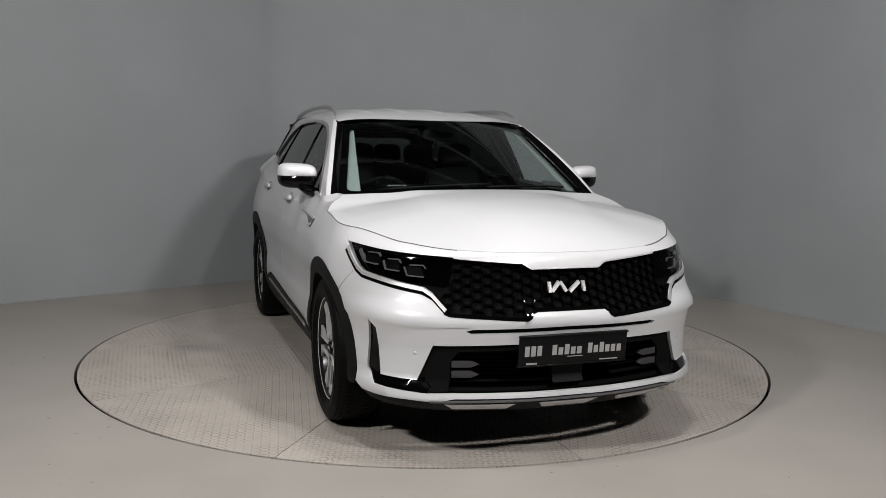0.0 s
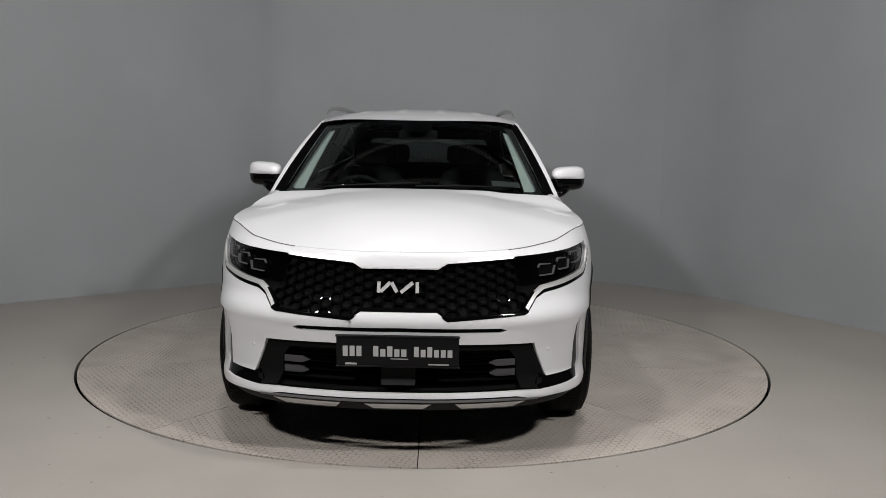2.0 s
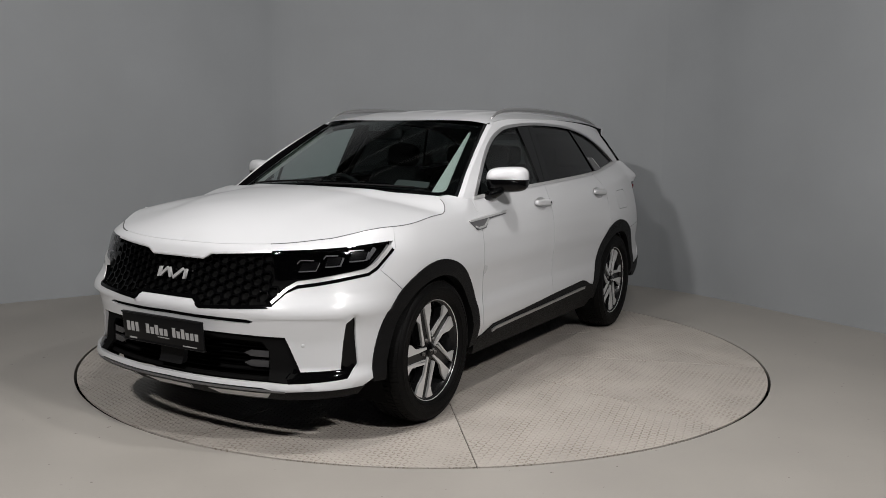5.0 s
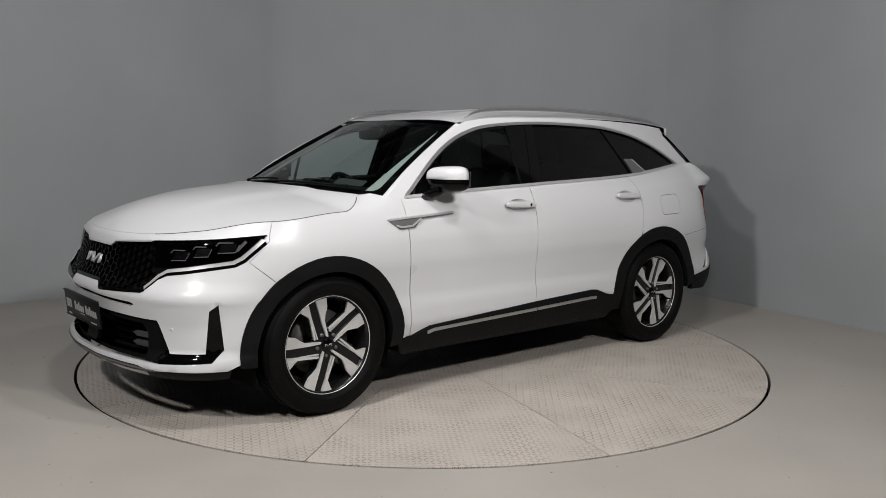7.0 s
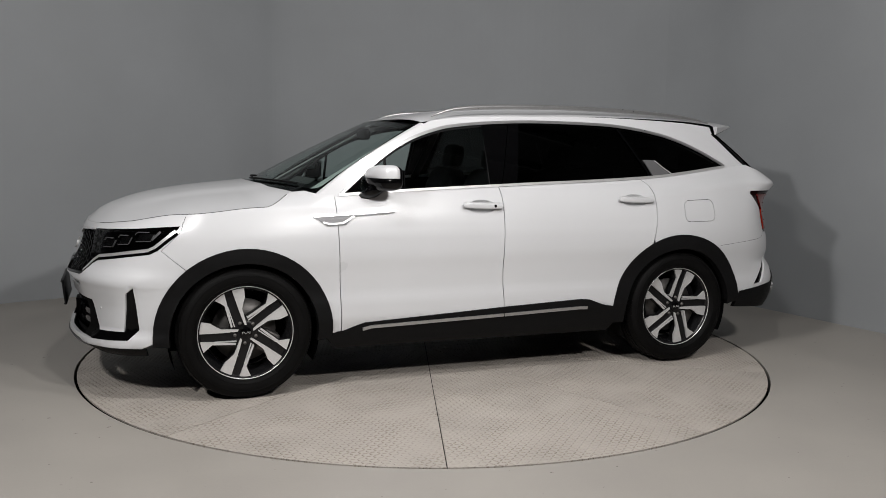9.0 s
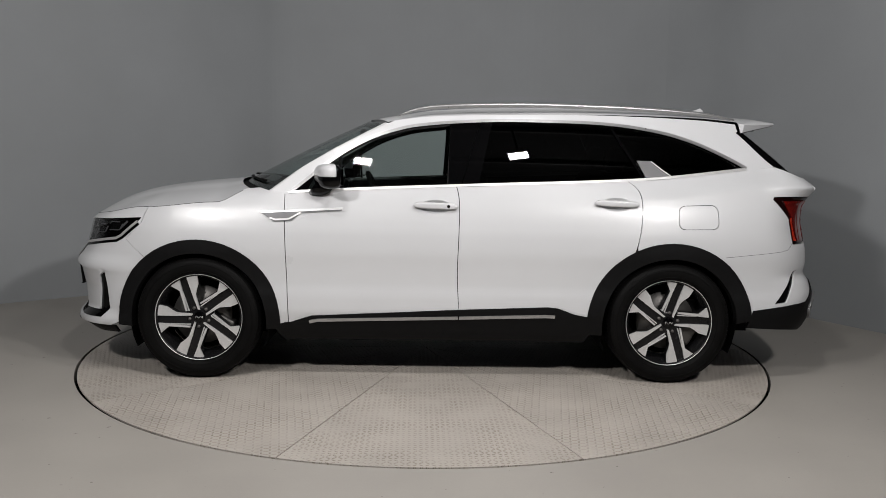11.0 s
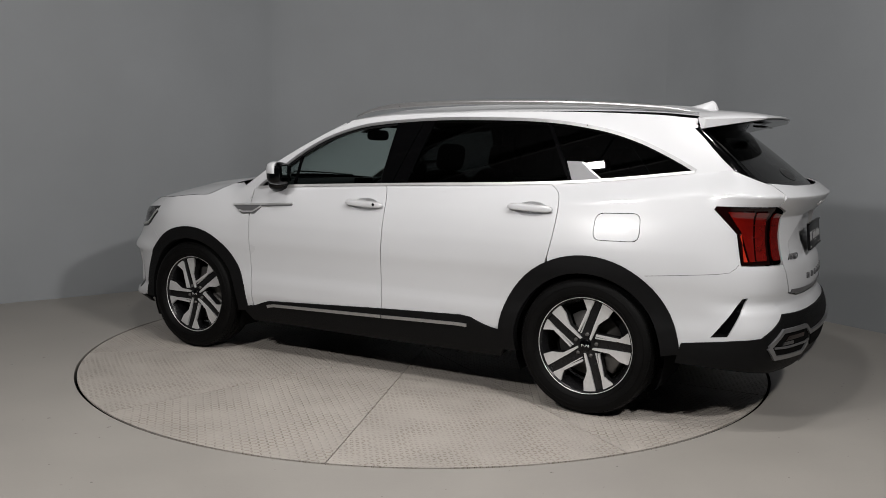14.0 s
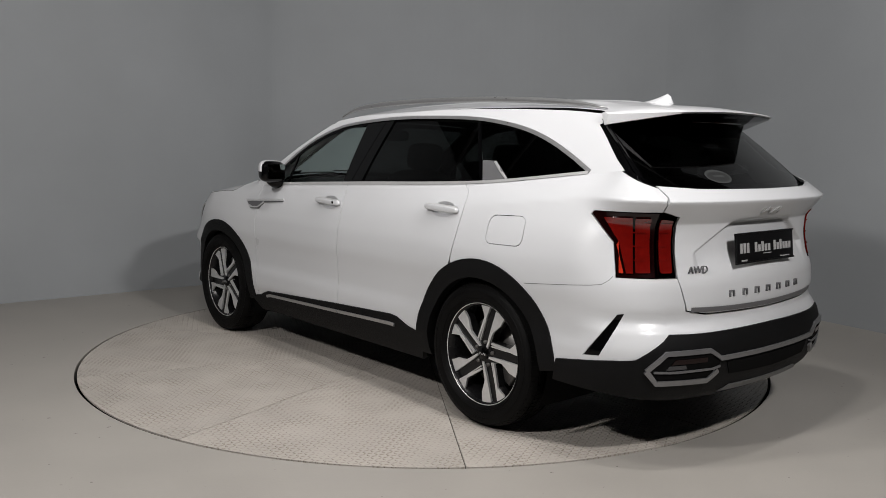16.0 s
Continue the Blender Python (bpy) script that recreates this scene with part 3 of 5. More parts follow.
HEAD = [(uy(.50, .92), .921), (uy(.52, .925), .923), (ux(1.96, .94), .940), (ux(1.746, .957), .957), (ux(1.765, .93), .940), (ux(1.868, .86), .862), (ux(1.905, .84), .843), (uy(.70, .806), .808), (uy(.55, .785), .792), (uy(.53, .80), .80)]
for sd in (1, -1):
    lamp = part("headlamp", patch(shell, HEAD, (), .04, 0, -.028, sd), GLOSS, car, "dark headlamp with three projector modules")
    part("lens", patch(shell, HEAD, (), .04, 0, -.001, sd), LENS, lamp, "clear lens")
    h0, h1 = uy(.52, .88), ux(1.80, .92)
    for k in range(3):
        c = h0 + (h1 - h0) * (.30 + .235 * k)
        zc = .858 + .020 * k
        cell = [(c - .052, zc - .022), (c + .038, zc - .016), (c + .056, zc + .018), (c - .030, zc + .020)]
        part("projector", patch(shell, rounded(cell, .008, 2), (), .03, .012, -.018, sd), DALLOY, lamp)
        part("light_guide", strip([(c - .060, zc + .012), (c - .044, zc + .026), (c + .030, zc + .026)], .0045, shell, -.008, .01, sd), REFLECT, lamp, "bright silver light guide")
        part("light_guide", strip([(c - .052, zc - .024), (c + .040, zc - .020), (c + .062, zc + .016)], .0045, shell, -.008, .01, sd), REFLECT, lamp, "bright silver light guide")
    part("marker", strip([(h1 - .095, .885), (h1 - .045, .93)], .012, shell, -.008, .01, sd), REFLECT, lamp)
    # corner vent and fog lamp
    part("corner_vent", patch(shell, [LOWER[k] for k in (2, 3, 4, 5, 6, 7, 8)] + [(.640, .36), (.680, .40)], (), .03, .02, -.012, sd), GLOSS, car, "gloss black corner vent")
    part("intake_frame", patch(shell, [(uy(.594, .538), .538), (.706, .388), (.652, .338), (uy(.545, .345), .346), (uy(.525, .40), .40), (uy(.525, .47), .47), (uy(.49, .515), .515), (uy(.20, .52), .52), (uy(.20, .546), .546)], (), .03, .02, -.012, sd), GAP, car)
    for zf in (.458, .412):
        fog = [(uy(.52, zf), zf - .015), (uy(.435, zf), zf - .015), (uy(.40, zf), zf), (uy(.435, zf), zf + .015), (uy(.52, zf), zf + .015)]
        part("fog_lamp", patch(shell, fog, (), .03, .015, -.018, sd), FOG, car, "dim grey fog lamp")
    part("parking_sensor", lathe([(0, .0014), (.009, .0012), (.0105, -.002)], 16, Matrix.Translation(shell(uy(.665, .505), .505)) @ pose(0, 0, 0, 0, 0, -55 * 1) if sd > 0 else Matrix.Diagonal((1, -1, 1, 1)) @ Matrix.Translation(shell(uy(.665, .505), .505)) @ pose(0, 0, 0, 0, 0, -55)), WHITE, car)
for zf in (.375, .410, .445, .480):
    w = uy(.54, zf)
    part("intake_slat", strip([(-w, zf), (0, zf - .003), (w, zf)], .010, shell, -.022, .02), GLOSS, car)
part("radar_cover", patch(shell, rounded(sym([(0, .462), (.075, .462), (.075, .372), (0, .372)]), .006, 2), (), .03, .03, .004), CLAD, car)
# lip under the bumper
part("chin", patch(shell, sym([(0, .316), (uy(.52, .316), .316), (uy(.62, .298), .298), (uy(.70, .303), .302), (ux(1.93, .30), .302), (ux(1.92, .25), .252), (uy(.6, .24), .24), (0, .24)]), (), .04, .02, -.006), CLAD, car)
for a, b in ((-.56, -.25), (-.145, .145), (.25, .56)):
    q = [(math.copysign(uy(abs(y), .3), y), z) for y, z in ((a, .292), (a + .035, .256), (b - .035, .256), (b, .292))]
    part("skid_plate", patch(shell, q, (), .03, .01, .006), ALLOY, car, "satin silver skid trim")
part("skid_moulding", strip([(-uy(.62, .302), .300), (-uy(.5, .31), .305), (0, .306), (uy(.5, .31), .305), (uy(.62, .302), .300)], .010, shell, .004, .02), DCHROME, car, "dark satin lip")

# emblem: plain bright strokes
EMB = [[(-.090, .773), (-.090, .818)], [(-.080, .778), (-.040, .816)], [(-.034, .816), (-.010, .776)], [(.006, .775), (.058, .816)], [(.078, .818), (.078, .774)]]
bm = bmesh.new()
for s in EMB:
    strip(s, .015, lambda u, v, o: shell(u, v, o + .004), .008, .012, 1, bm, .03)
part("front_emblem", bm, BADGE, car, "bright chrome emblem")


def number_plate(m):
    """A black dealer plate; its print stands as plain bars, tall and low."""
    pl = part("number_plate", box(bmesh.new(), -.262, -.072, -.006, .262, .072, .006, m, .003), PLATEM, car, "black dealer plate with grey print")
    for a, b, tall in ((-.238, -.150, "111"), (-.108, .042, "10100"), (.066, .238, "101000")):
        w = (b - a) / len(tall)
        for k, c in enumerate(tall):
            part("print_bar", box(bmesh.new(), a + k * w + .0035, -.022, .005, a + (k + 1) * w - .0045, .024 if c == "1" else .011, .0072, m), GREYTXT, pl, smooth=False)
    for a, b, z0, z1 in ((-.03, .045, -.034, -.0305), (-.225, -.175, -.060, -.052), (.13, .22, -.058, -.053)):
        part("print_bar", box(bmesh.new(), a, z0, .005, b, z1, .0072, m), GREYTXT, pl, smooth=False)
    for z in (-.070, .064):
        part("plate_frame", box(bmesh.new(), -.266, z, -.004, .266, z + .007, .010, m, .002), PLATEM, pl)


number_plate(Matrix.Translation((2.352, 0, .531)) @ Matrix(((0, 0, 1, 0), (1, 0, 0, 0), (0, 1, 0, 0), (0, 0, 0, 1))) @ pose(0, 0, 0, 6, 0, 0))

# ---- bonnet ----
HOOD_C = spline([1.20, 1.29, 1.575, 1.746, 1.912, 2.076, 2.15, 2.19, 2.215], [1.168, 1.163, 1.137, 1.115, 1.088, 1.040, 1.002, .968, .942])
bm = bmesh.new()
SN, WN = 64, 22
grid = []
for i in range(SN + 1):
    s = i / SN
    u, z = hood_edge(s)
    e = Vector(shell(u, z))
    xc = e.x if i == 0 else 2.212 + (1.285 - 2.212) * (s ** 1.15)
    xc = min(xc, 2.212)
    c = Vector((xc, 0, HOOD_C(xc)))
    row = []
    for j in range(WN + 1):
        w = j / WN
        p = e.lerp(c, w)
        p.x = e.x + (c.x - e.x) * (1 - (1 - w) ** 2)
        p.z = e.z + (c.z - e.z) * (1 - (1 - w) ** 2)
        p.z += .009 * sstep(.52, .38, abs(p.y) - .10 * (1.3 - p.x)) * sstep(2.12, 1.75, p.x)
        row.append(p)
    grid.append(row)
for sd in (1, -1):
    vv = [[bm.verts.new((p.x, p.y * sd, p.z)) for p in row] for row in grid]
    for a, b in zip(vv, vv[1:]):
        for j in range(WN):
            f = (a[j], b[j], b[j + 1], a[j + 1])
            bm.faces.new(f if sd > 0 else f[::-1])
    low = [bm.verts.new((r[0].x, r[0].y * sd, r[0].z - .015)) for r in grid]
    dup = [bm.verts.new((r[0].x, r[0].y * sd, r[0].z)) for r in grid]
    for k in range(SN):
        bm.faces.new((dup[k], low[k], low[k + 1], dup[k + 1]))
bmesh.ops.remove_doubles(bm, verts=[v for v in bm.verts if abs(v.co.y) < 1e-5], dist=1e-4)
bmesh.ops.dissolve_degenerate(bm, dist=1e-5, edges=bm.edges)
bmesh.ops.recalc_face_normals(bm, faces=bm.faces)
part("bonnet", bm, WHITE, car)
bm = bmesh.new()
for sd in (1, -1):
    rows = [(lambda q: q)(hood_edge(i / 50)) for i in range(51)]
    a = [bm.verts.new(Vector(shell(sd * u, z - .034, -.014))) for u, z in rows]
    b = [bm.verts.new(Vector(shell(sd * u, z - .005, -.014))) for u, z in rows]
    for k in range(50):
        bm.faces.new((a[k], a[k + 1], b[k + 1], b[k]))
part("bonnet_gutter", bm, SEAM, car)
# grey strip laid on the paint in place of the shaded gap beside the bonnet
for sd in (1, -1):
    part("bonnet_shut_line", strip([(u, z - .0020) for u, z in [hood_edge(i / 60) for i in range(17, 60)]], .0032, shell, .0010, .003, sd), GAP_SHADE, car)
# scuttle panel and wipers at the foot of the screen
bm = bmesh.new()
rows = []
for k in range(33):
    y = -.80 + 1.6 * k / 32
    q = (y / .78) ** 2
    rows.append([bm.verts.new((1.30 - .26 * q, y, 1.150 - .045 * q)), bm.verts.new((1.15 - .30 * q, y, 1.158 - .045 * q))])
for a, b in zip(rows, rows[1:]):
    bm.faces.new((a[0], b[0], b[1], a[1]))
part("scuttle", bm, CLAD, car)
for y0, y1 in ((-.55, .05), (.02, .58)):
    pts = [screen(y0 + (y1 - y0) * t, .03 + .035 * t, .012) for t in [k / 8 for k in range(9)]]
    part("wiper", tube(pts, .018, .012, 6), CLAD, car)

# ---- sides ----
FD = [(.900, BELT(.9)), (.894, .953), (.883, .633), (.873, .345)]
BS = flowing([(-.118, BELT(-.118)), (-.136, 1.071), (-.134, .866), (-.129, .660), (-.140, .438)], 4)
RD = flowing([(-1.135, BELT(-1.135)), (-1.205, 1.165), (-1.224, 1.08), (-1.215, .95), (-1.192, .826)], 4)
g = .0022


def off_x(pts, d):
    return [(x + d, z) for x, z in pts]


def dish(cx, cz, a, b):
    def f(u, v, o):
        r = min(1, math.hypot((u - cx) / a, (v - cz) / b))
        return shell(u, v, o - .030 * (1 - r * r))
    return f


belt_gap = .012
for sd in (1, -1):
    # front wing
    poly = fender_top + [(ux(1.06, 1.14), 1.142), (ux(.97, 1.115), 1.120)] + onx(off_x(FD, g)) + onx(arch(BX, AF, 180 + 2, 52, 18)[0:1]) + onx(arch(BX, AF, 180, 50.4, 18)) + [(ux(1.84, .835) + .003, .830), (ux(1.74, .93) + .003, .930), (ux(1.728, .972) + .003, .972), (SEAM_U + .003, 1.03)]
    part("front_wing", patch(shell, poly, (), .032, .015, 0, sd), WHITE, car)
    # doors, with a dish behind each handle
    for nm, fr, bk, hx, low in (("front_door", FD, BS, .005, [(-.14, .438), (.30, .414), (.737, .390), (.80, .37), (.84, .347)]), ("rear_door", BS, RD, -1.07, None)):
        top = [(x, BELT(x) - belt_gap) for x in np.linspace(bk[0][0] + g, fr[0][0] - g, 16)]
        if low:
            poly = [(a, b) for a, b in off_x(fr, -g)[1:]] + low[::-1][1:] + off_x(bk, g)[::-1][1:-1] + top
        else:
            poly = off_x(fr, -g)[1:] + [(-.674, .460), (-.735, .454), (-.83, .419), (-.90, .402)] + [q for q in arch(-BX, AR, 4, 63, 14)] + off_x(bk, g)[::-1][1:-1] + top
        poly = onx([(float(a), float(b)) for a, b in poly])
        hc = (ux(hx, 1.050 if low else 1.078), 1.050 if low else 1.078)
        ell = [(hc[0] + .098 * math.cos(a), hc[1] - .002 + .041 * math.sin(a)) for a in [2 * math.pi * k / 28 for k in range(28)]]
        door = part(nm, patch(shell, poly, (ell,), .032, .015, 0, sd), WHITE, car)
        part("handle_dish", patch(dish(hc[0], hc[1] - .002, .098, .041), ell, (), .014, 0, 0, sd), WHITE, door)
        hb = blob((.262, .030, .036), .55, .45, Matrix.Translation(shell(hc[0], hc[1] + .004, .020)) @ pose(0, 0, 0, 0, -2, 0), 28, 12)
        hs = blob((.24, .031, .009), .6, .4, Matrix.Translation(shell(hc[0], hc[1] + .019, .021)) @ pose(0, 0, 0, 0, -2, 0), 20, 8)
        if sd < 0:
            for q in (hb, hs):
                bmesh.ops.scale(q, vec=(1, -1, 1), verts=q.verts)
                bmesh.ops.reverse_faces(q, faces=q.faces)
        hob = part("door_handle", hb, WHITE, door)
        part("handle_moulding", hs, CHROME, hob, "chrome strip")
        if low and sd > 0:
            part("keyhole", lathe([(0, .003), (.008, .002), (.009, 0)], 14, Matrix.Translation(shell(hc[0] + .075, hc[1] + .003, .034))), GLOSS, hob)
    # rear quarter, up to the belt and back to the tail lamps
    top = [(x, BELT(x) - belt_gap) for x in np.linspace(-2.075, -1.135 - g, 18)]
    poly = off_x(RD, -g)[1:] + [q for q in arch(-BX, AR, 65, 176, 24)]
    poly = onx([(float(a), float(b)) for a, b in poly]) + onx([(-1.91, .452), (-2.19, .488)])
    tail_poly = [(ux(-2.19, .488), .488), (UMAX - wy(.805, .49), .492), (UMAX - wy(.695, .57), .574), (UMAX - wy(.67, .60), .605), (UMAX - wy(.67, .69), .685), (UMAX - wy(.69, .84), .842), (ux(-2.16, .846), .846), (ux(-2.13, 1.0), 1.00), (ux(-2.02, 1.116), 1.118), (ux(-2.03, 1.132), 1.134), (UMAX - wy(.70, 1.135), 1.136), (UMAX - wy(.695, 1.2), 1.20), (UMAX - wy(.69, 1.235), 1.236)]
    poly = poly[:-1] + tail_poly + onx([(float(a), float(b)) for a, b in top])
    vent = onx([(-2.20, .690), (-2.175, .685), (-2.045, .490), (-2.125, .498)])
    fl = rounded(onx([(-1.437, 1.075), (-1.673, 1.083), (-1.679, .938), (-1.434, .934)]), .045, 5)
    fin = [(a, b) for a, b in rounded(onx([(-1.4405, 1.0715), (-1.6695, 1.0795), (-1.6755, .9415), (-1.4375, .9375)]), .043, 5)]
    q = part("rear_quarter", patch(shell, poly, (vent, fl), .030, .015, 0, sd), WHITE, car)
    part("fuel_flap", patch(shell, fin, (), .03, .012, 0, sd), WHITE, q)
    part("rear_corner_vent", patch(shell, vent, (), .03, 0, -.014, sd), GLOSS, car, "gloss black slanted vent")
    # shade of the quarter's panel gap, drawn as a thin grey strip
    part("shut_line", strip(onx([(-1.72, .774), (-1.90, .791), (-2.07, .807), (-2.115, .815), (-2.14, .835), (-2.15, .852)]), .0022, shell, .0006, .003, sd), GAP_SHADE, car)
    # dark structure behind the shut lines
    back = [(x, BELT(x) - .02) for x in np.linspace(-1.9, 1.0, 24)]
    poly = [(1.05, 1.05), (1.30, .95)] + arch(BX, AF + .02, 60, 178, 12) + [(.88, .30), (-.88, .30)] + arch(-BX, AR + .02, 2, 150, 14) + [(-2.0, .80), (-2.0, 1.05)]
    part("side_structure", patch(shell, onx([(float(a), float(b)) for a, b in poly + back]), (), .06, 0, -.030, sd), SEAM, car)
    # arch mouldings: a lip and an inner return
    for cx, r, a0, a1, inner in ((BX, AF, -5, 186, .402), (-BX, AR, -8, 176, .405)):
        ringo = arch(cx, r, a0, a1, 30)
        ringi = arch(cx, inner, a0 - 2, a1 + 2, 30)
        part("arch_moulding", patch(shell, onx(ringo + ringi[::-1]), (), .032, .05, .007, sd), CLAD, car, "black plastic arch moulding")
        bm = bmesh.new()
        rows = []
        for k in range(25):
            a = radians(-25 + 230 * k / 24)
            rows.append([bm.verts.new((cx + .415 * math.cos(a), sd * y, AZ + .415 * math.sin(a))) for y in (.42, .60, .875)])
        for a, b in zip(rows, rows[1:]):
            for j in range(2):
                bm.faces.new((a[j], a[j + 1], b[j + 1], b[j]))
        bm.faces.new([r_[0] for r_ in rows])
        part("wheel_housing", bm, GAP, car)
    # sill cladding with its bright strip
    sill = onx([(.90, .345), (.832, .350), (.79, .372), (.737, .388), (.30, .412), (-.14, .436), (-.674, .458), (-.735, .452), (-.83, .417), (-.93, .400), (-.945, .31), (-.90, .235), (.90, .235), (.95, .30)])
    part("sill_cladding", patch(shell, sill, (), .035, .03, .007, sd), CLAD, car, "black plastic sill cladding")
    part("sill_moulding", strip(onx([(.749, .352), (.70, .363), (.30, .375), (-.136, .388)]), .019, shell, .016, .012, sd), RAILM, car, "satin silver sill strip")
    part("sill_moulding", strip(onx([(-.144, .388), (-.40, .397), (-.66, .405), (-.716, .403)]), .019, shell, .016, .012, sd), RAILM, car, "satin silver sill strip")
    # wing ornament
    orn = onx([(1.035, 1.004), (.552, 1.031), (.560, 1.017), (.80, 1.000), (.85, .955), (.955, .950)])
    part("wing_ornament", patch(shell, orn, (), .03, .012, .006, sd), DCHROME, car, "dark grey ornament with bright edges")
    part("ornament_edge", strip(onx([(1.03, 1.004), (.80, 1.016), (.553, 1.030)]), .011, shell, .010, .01, sd), CHROME, car)
    part("ornament_edge", strip(onx([(.98, .972), (.945, .962), (.868, .966), (.80, 1.004)]), .010, shell, .010, .01, sd), CHROME, car)

# ---- cabin: pillars, glass, roof ----
DLO_UP = flowing([(.862, 1.126), (.623, 1.319), (.437, 1.432), (.254, 1.500), (.074, 1.536), (-.276, 1.563), (-.614, 1.568), (-1.039, 1.556), (-1.356, 1.513), (-1.574, 1.452), (-1.759, 1.372), (-1.895, 1.300)], 5)
DLO_LOW = [(x, BELT(x) + .002) for x in (-1.88, -1.6, -1.217, -.7, -.192, .3, .7)]
DLO = DLO_UP + DLO_LOW
EDGE = [(.99, 1.122), (.80, 1.270), (.60, 1.390), (.42, 1.484), (.30, 1.537)]       # along the screen
top_line = [(x, roof_edge_z(x)) for x in np.linspace(.26, -1.86, 30)]
back_line = [(-1.87, 1.515), (-1.95, 1.425), (-2.02, 1.355), (-2.075, BELT(-2.075) - belt_gap)]
low_line = [(x, BELT(x) - belt_gap) for x in np.linspace(-2.05, .93, 40)]
side_poly = [(float(a), float(b)) for a, b in EDGE + top_line + back_line + low_line]
for sd in (1, -1):
    part("pillar_frame", patch(cabin, side_poly, (DLO,), .035, .02, 0, sd), WHITE, car)
    # turn of the front pillar towards the screen
    bm, cover = bmesh.new(), bmesh.new()
    n = 14
    for k in range(n + 1):
        t = k / n
        xs, zs = np.interp(t * (len(EDGE) - 1), range(len(EDGE)), [e[0] for e in EDGE]), np.interp(t * (len(EDGE) - 1), range(len(EDGE)), [e[1] for e in EDGE])
        a = Vector(cabin(xs, zs))
        b = Vector(screen(.765, min(1.0, .0 + t * 1.0), .002))
        m1 = (a + b) / 2 + Vector((.012, .010, .008))
        line = (a, a.lerp(m1, .5) + Vector((.003, .003, .002)), m1, m1.lerp(b, .5) + Vector((.003, .002, .003)), b)
        rows_k = [[mesh.verts.new((v.x, v.y * sd, v.z)) for v in vs] for mesh, vs in ((bm, line[:3]), (cover, line[2:]))]
        if k:
            for mesh, old, now in zip((bm, cover), prev, rows_k):
                for j in range(2):
                    mesh.faces.new((old[j], old[j + 1], now[j + 1], now[j]))
        prev = rows_k
    bmesh.ops.recalc_face_normals(bm, faces=bm.faces)
    part("front_pillar", bm, WHITE, car)
    bmesh.ops.recalc_face_normals(cover, faces=cover.faces)
    part("pillar_cover", cover, GLOSS, car, "gloss black strip beside the windscreen")
    part("pillar_trim", patch(screen, [(sd * y, t) for y, t in ((.742, .05), (.742, .93), (.685, .93), (.650, .06))][::sd], (), .05, .01, -.022), LINER, car, "pale grey trim inside the front pillar")
    # chrome line round the side windows
    inner = DLO_UP
    part("window_moulding", strip(inner, .018, cabin, .005, .012, sd), RAILM, car, "satin metal window surround")
    part("belt_moulding", strip([(x, BELT(x) - .003) for x in np.linspace(.875, -1.89, 40)], .014, cabin, .006, .014, sd), CHROME, car, "bright belt moulding")
    # glass and black pillars
    def quad(pts):
        return [(float(a), float(b)) for a, b in pts]
    up = spline([p[0] for p in DLO_UP[::-1]], [p[1] for p in DLO_UP[::-1]])
    def pane(x0b, x0t, x1b, x1t, n=14, inset=.006):
        lo = [(x, BELT(x) + .004) for x in np.linspace(x0b, x1b, n)]
        hi = [(x, up(x) - inset) for x in np.linspace(x1t, x0t, n)]
        return quad(lo + hi)
    part("quarter_light", patch(cabin, pane(.79, .66, .585, .585, 8), (), .04, 0, -.012, sd), GLASS_S, car)
    part("front_window", patch(cabin, pane(.575, .575, -.075, -.085), (), .05, 0, -.012, sd), GLASS_S, car, "half-clear front side window")
    part("rear_window", patch(cabin, pane(-.25, -.335, -1.24, -1.05), (), .05, 0, -.012, sd), GLASS_P, car, "dark privacy glass")
    part("rear_quarter_window", patch(cabin, pane(-1.262, -1.07, -1.86, -1.86), (), .05, 0, -.012, sd), GLASS_P, car, "dark privacy glass")
    part("mirror_mount", patch(cabin, pane(.862, .862, .77, .70, 6, .0), (), .04, .01, -.006, sd), GLOSS, car)
    part("quarter_bar", strip([(.580, BELT(.58)), (.580, up(.58))], .016, cabin, -.006, .012, sd), GLOSS, car)
    part("window_frame", strip([(x, up(x) - .014) for x in np.linspace(.66, -.09, 16)] + [(-.088, 1.46), (-.072, BELT(-.07))], .022, cabin, -.006, .012, sd), CLAD, car)
    part("centre_pillar", patch(cabin, quad([(-.068, BELT(-.07)), (-.145, BELT(-.14)), (-.262, up(-.262) - .002), (-.078, up(-.08) - .002)]), (), .04, .01, -.003, sd), GLOSS, car, "gloss black pillar cover")
    part("centre_pillar", patch(cabin, quad([(-.150, BELT(-.15)), (-.250, BELT(-.25)), (-.338, up(-.338) - .002), (-.267, up(-.267) - .002)]), (), .04, .01, -.003, sd), GLOSS, car, "gloss black pillar cover")
    part("rear_pillar_bar", strip([(-1.248, BELT(-1.25)), (-1.056, up(-1.056))], .016, cabin, -.004, .012, sd), GLOSS, car)
    part("quarter_ornament", patch(cabin, quad([(-1.262, BELT(-1.26) + .004), (-1.212, 1.336), (-1.30, 1.334), (-1.418, BELT(-1.41) + .004)]), (), .03, .012, .002, sd), DCHROME, car, "satin grey triangle")
    part("ornament_edge", strip([(-1.30, 1.332), (-1.36, 1.285), (-1.414, BELT(-1.41) + .006)], .006, cabin, .006, .01, sd), CHROME, car)
    # roof rail on its feet
    pts = [(.245, 1.585), (.19, 1.607), (.116, 1.629), (0, 1.645), (-.25, 1.659), (-.6, 1.666), (-1.0, 1.662), (-1.3, 1.652), (-1.6, 1.633), (-1.75, 1.617), (-1.86, 1.598)]
    fz = spline([p[0] for p in pts[::-1]], [p[1] for p in pts[::-1]])
    pp = []
    for x in np.linspace(.245, -1.86, 44):
        pp.append((x, sd * (side_glass_y(x, roof_edge_z(x)) - .018), fz(x)))
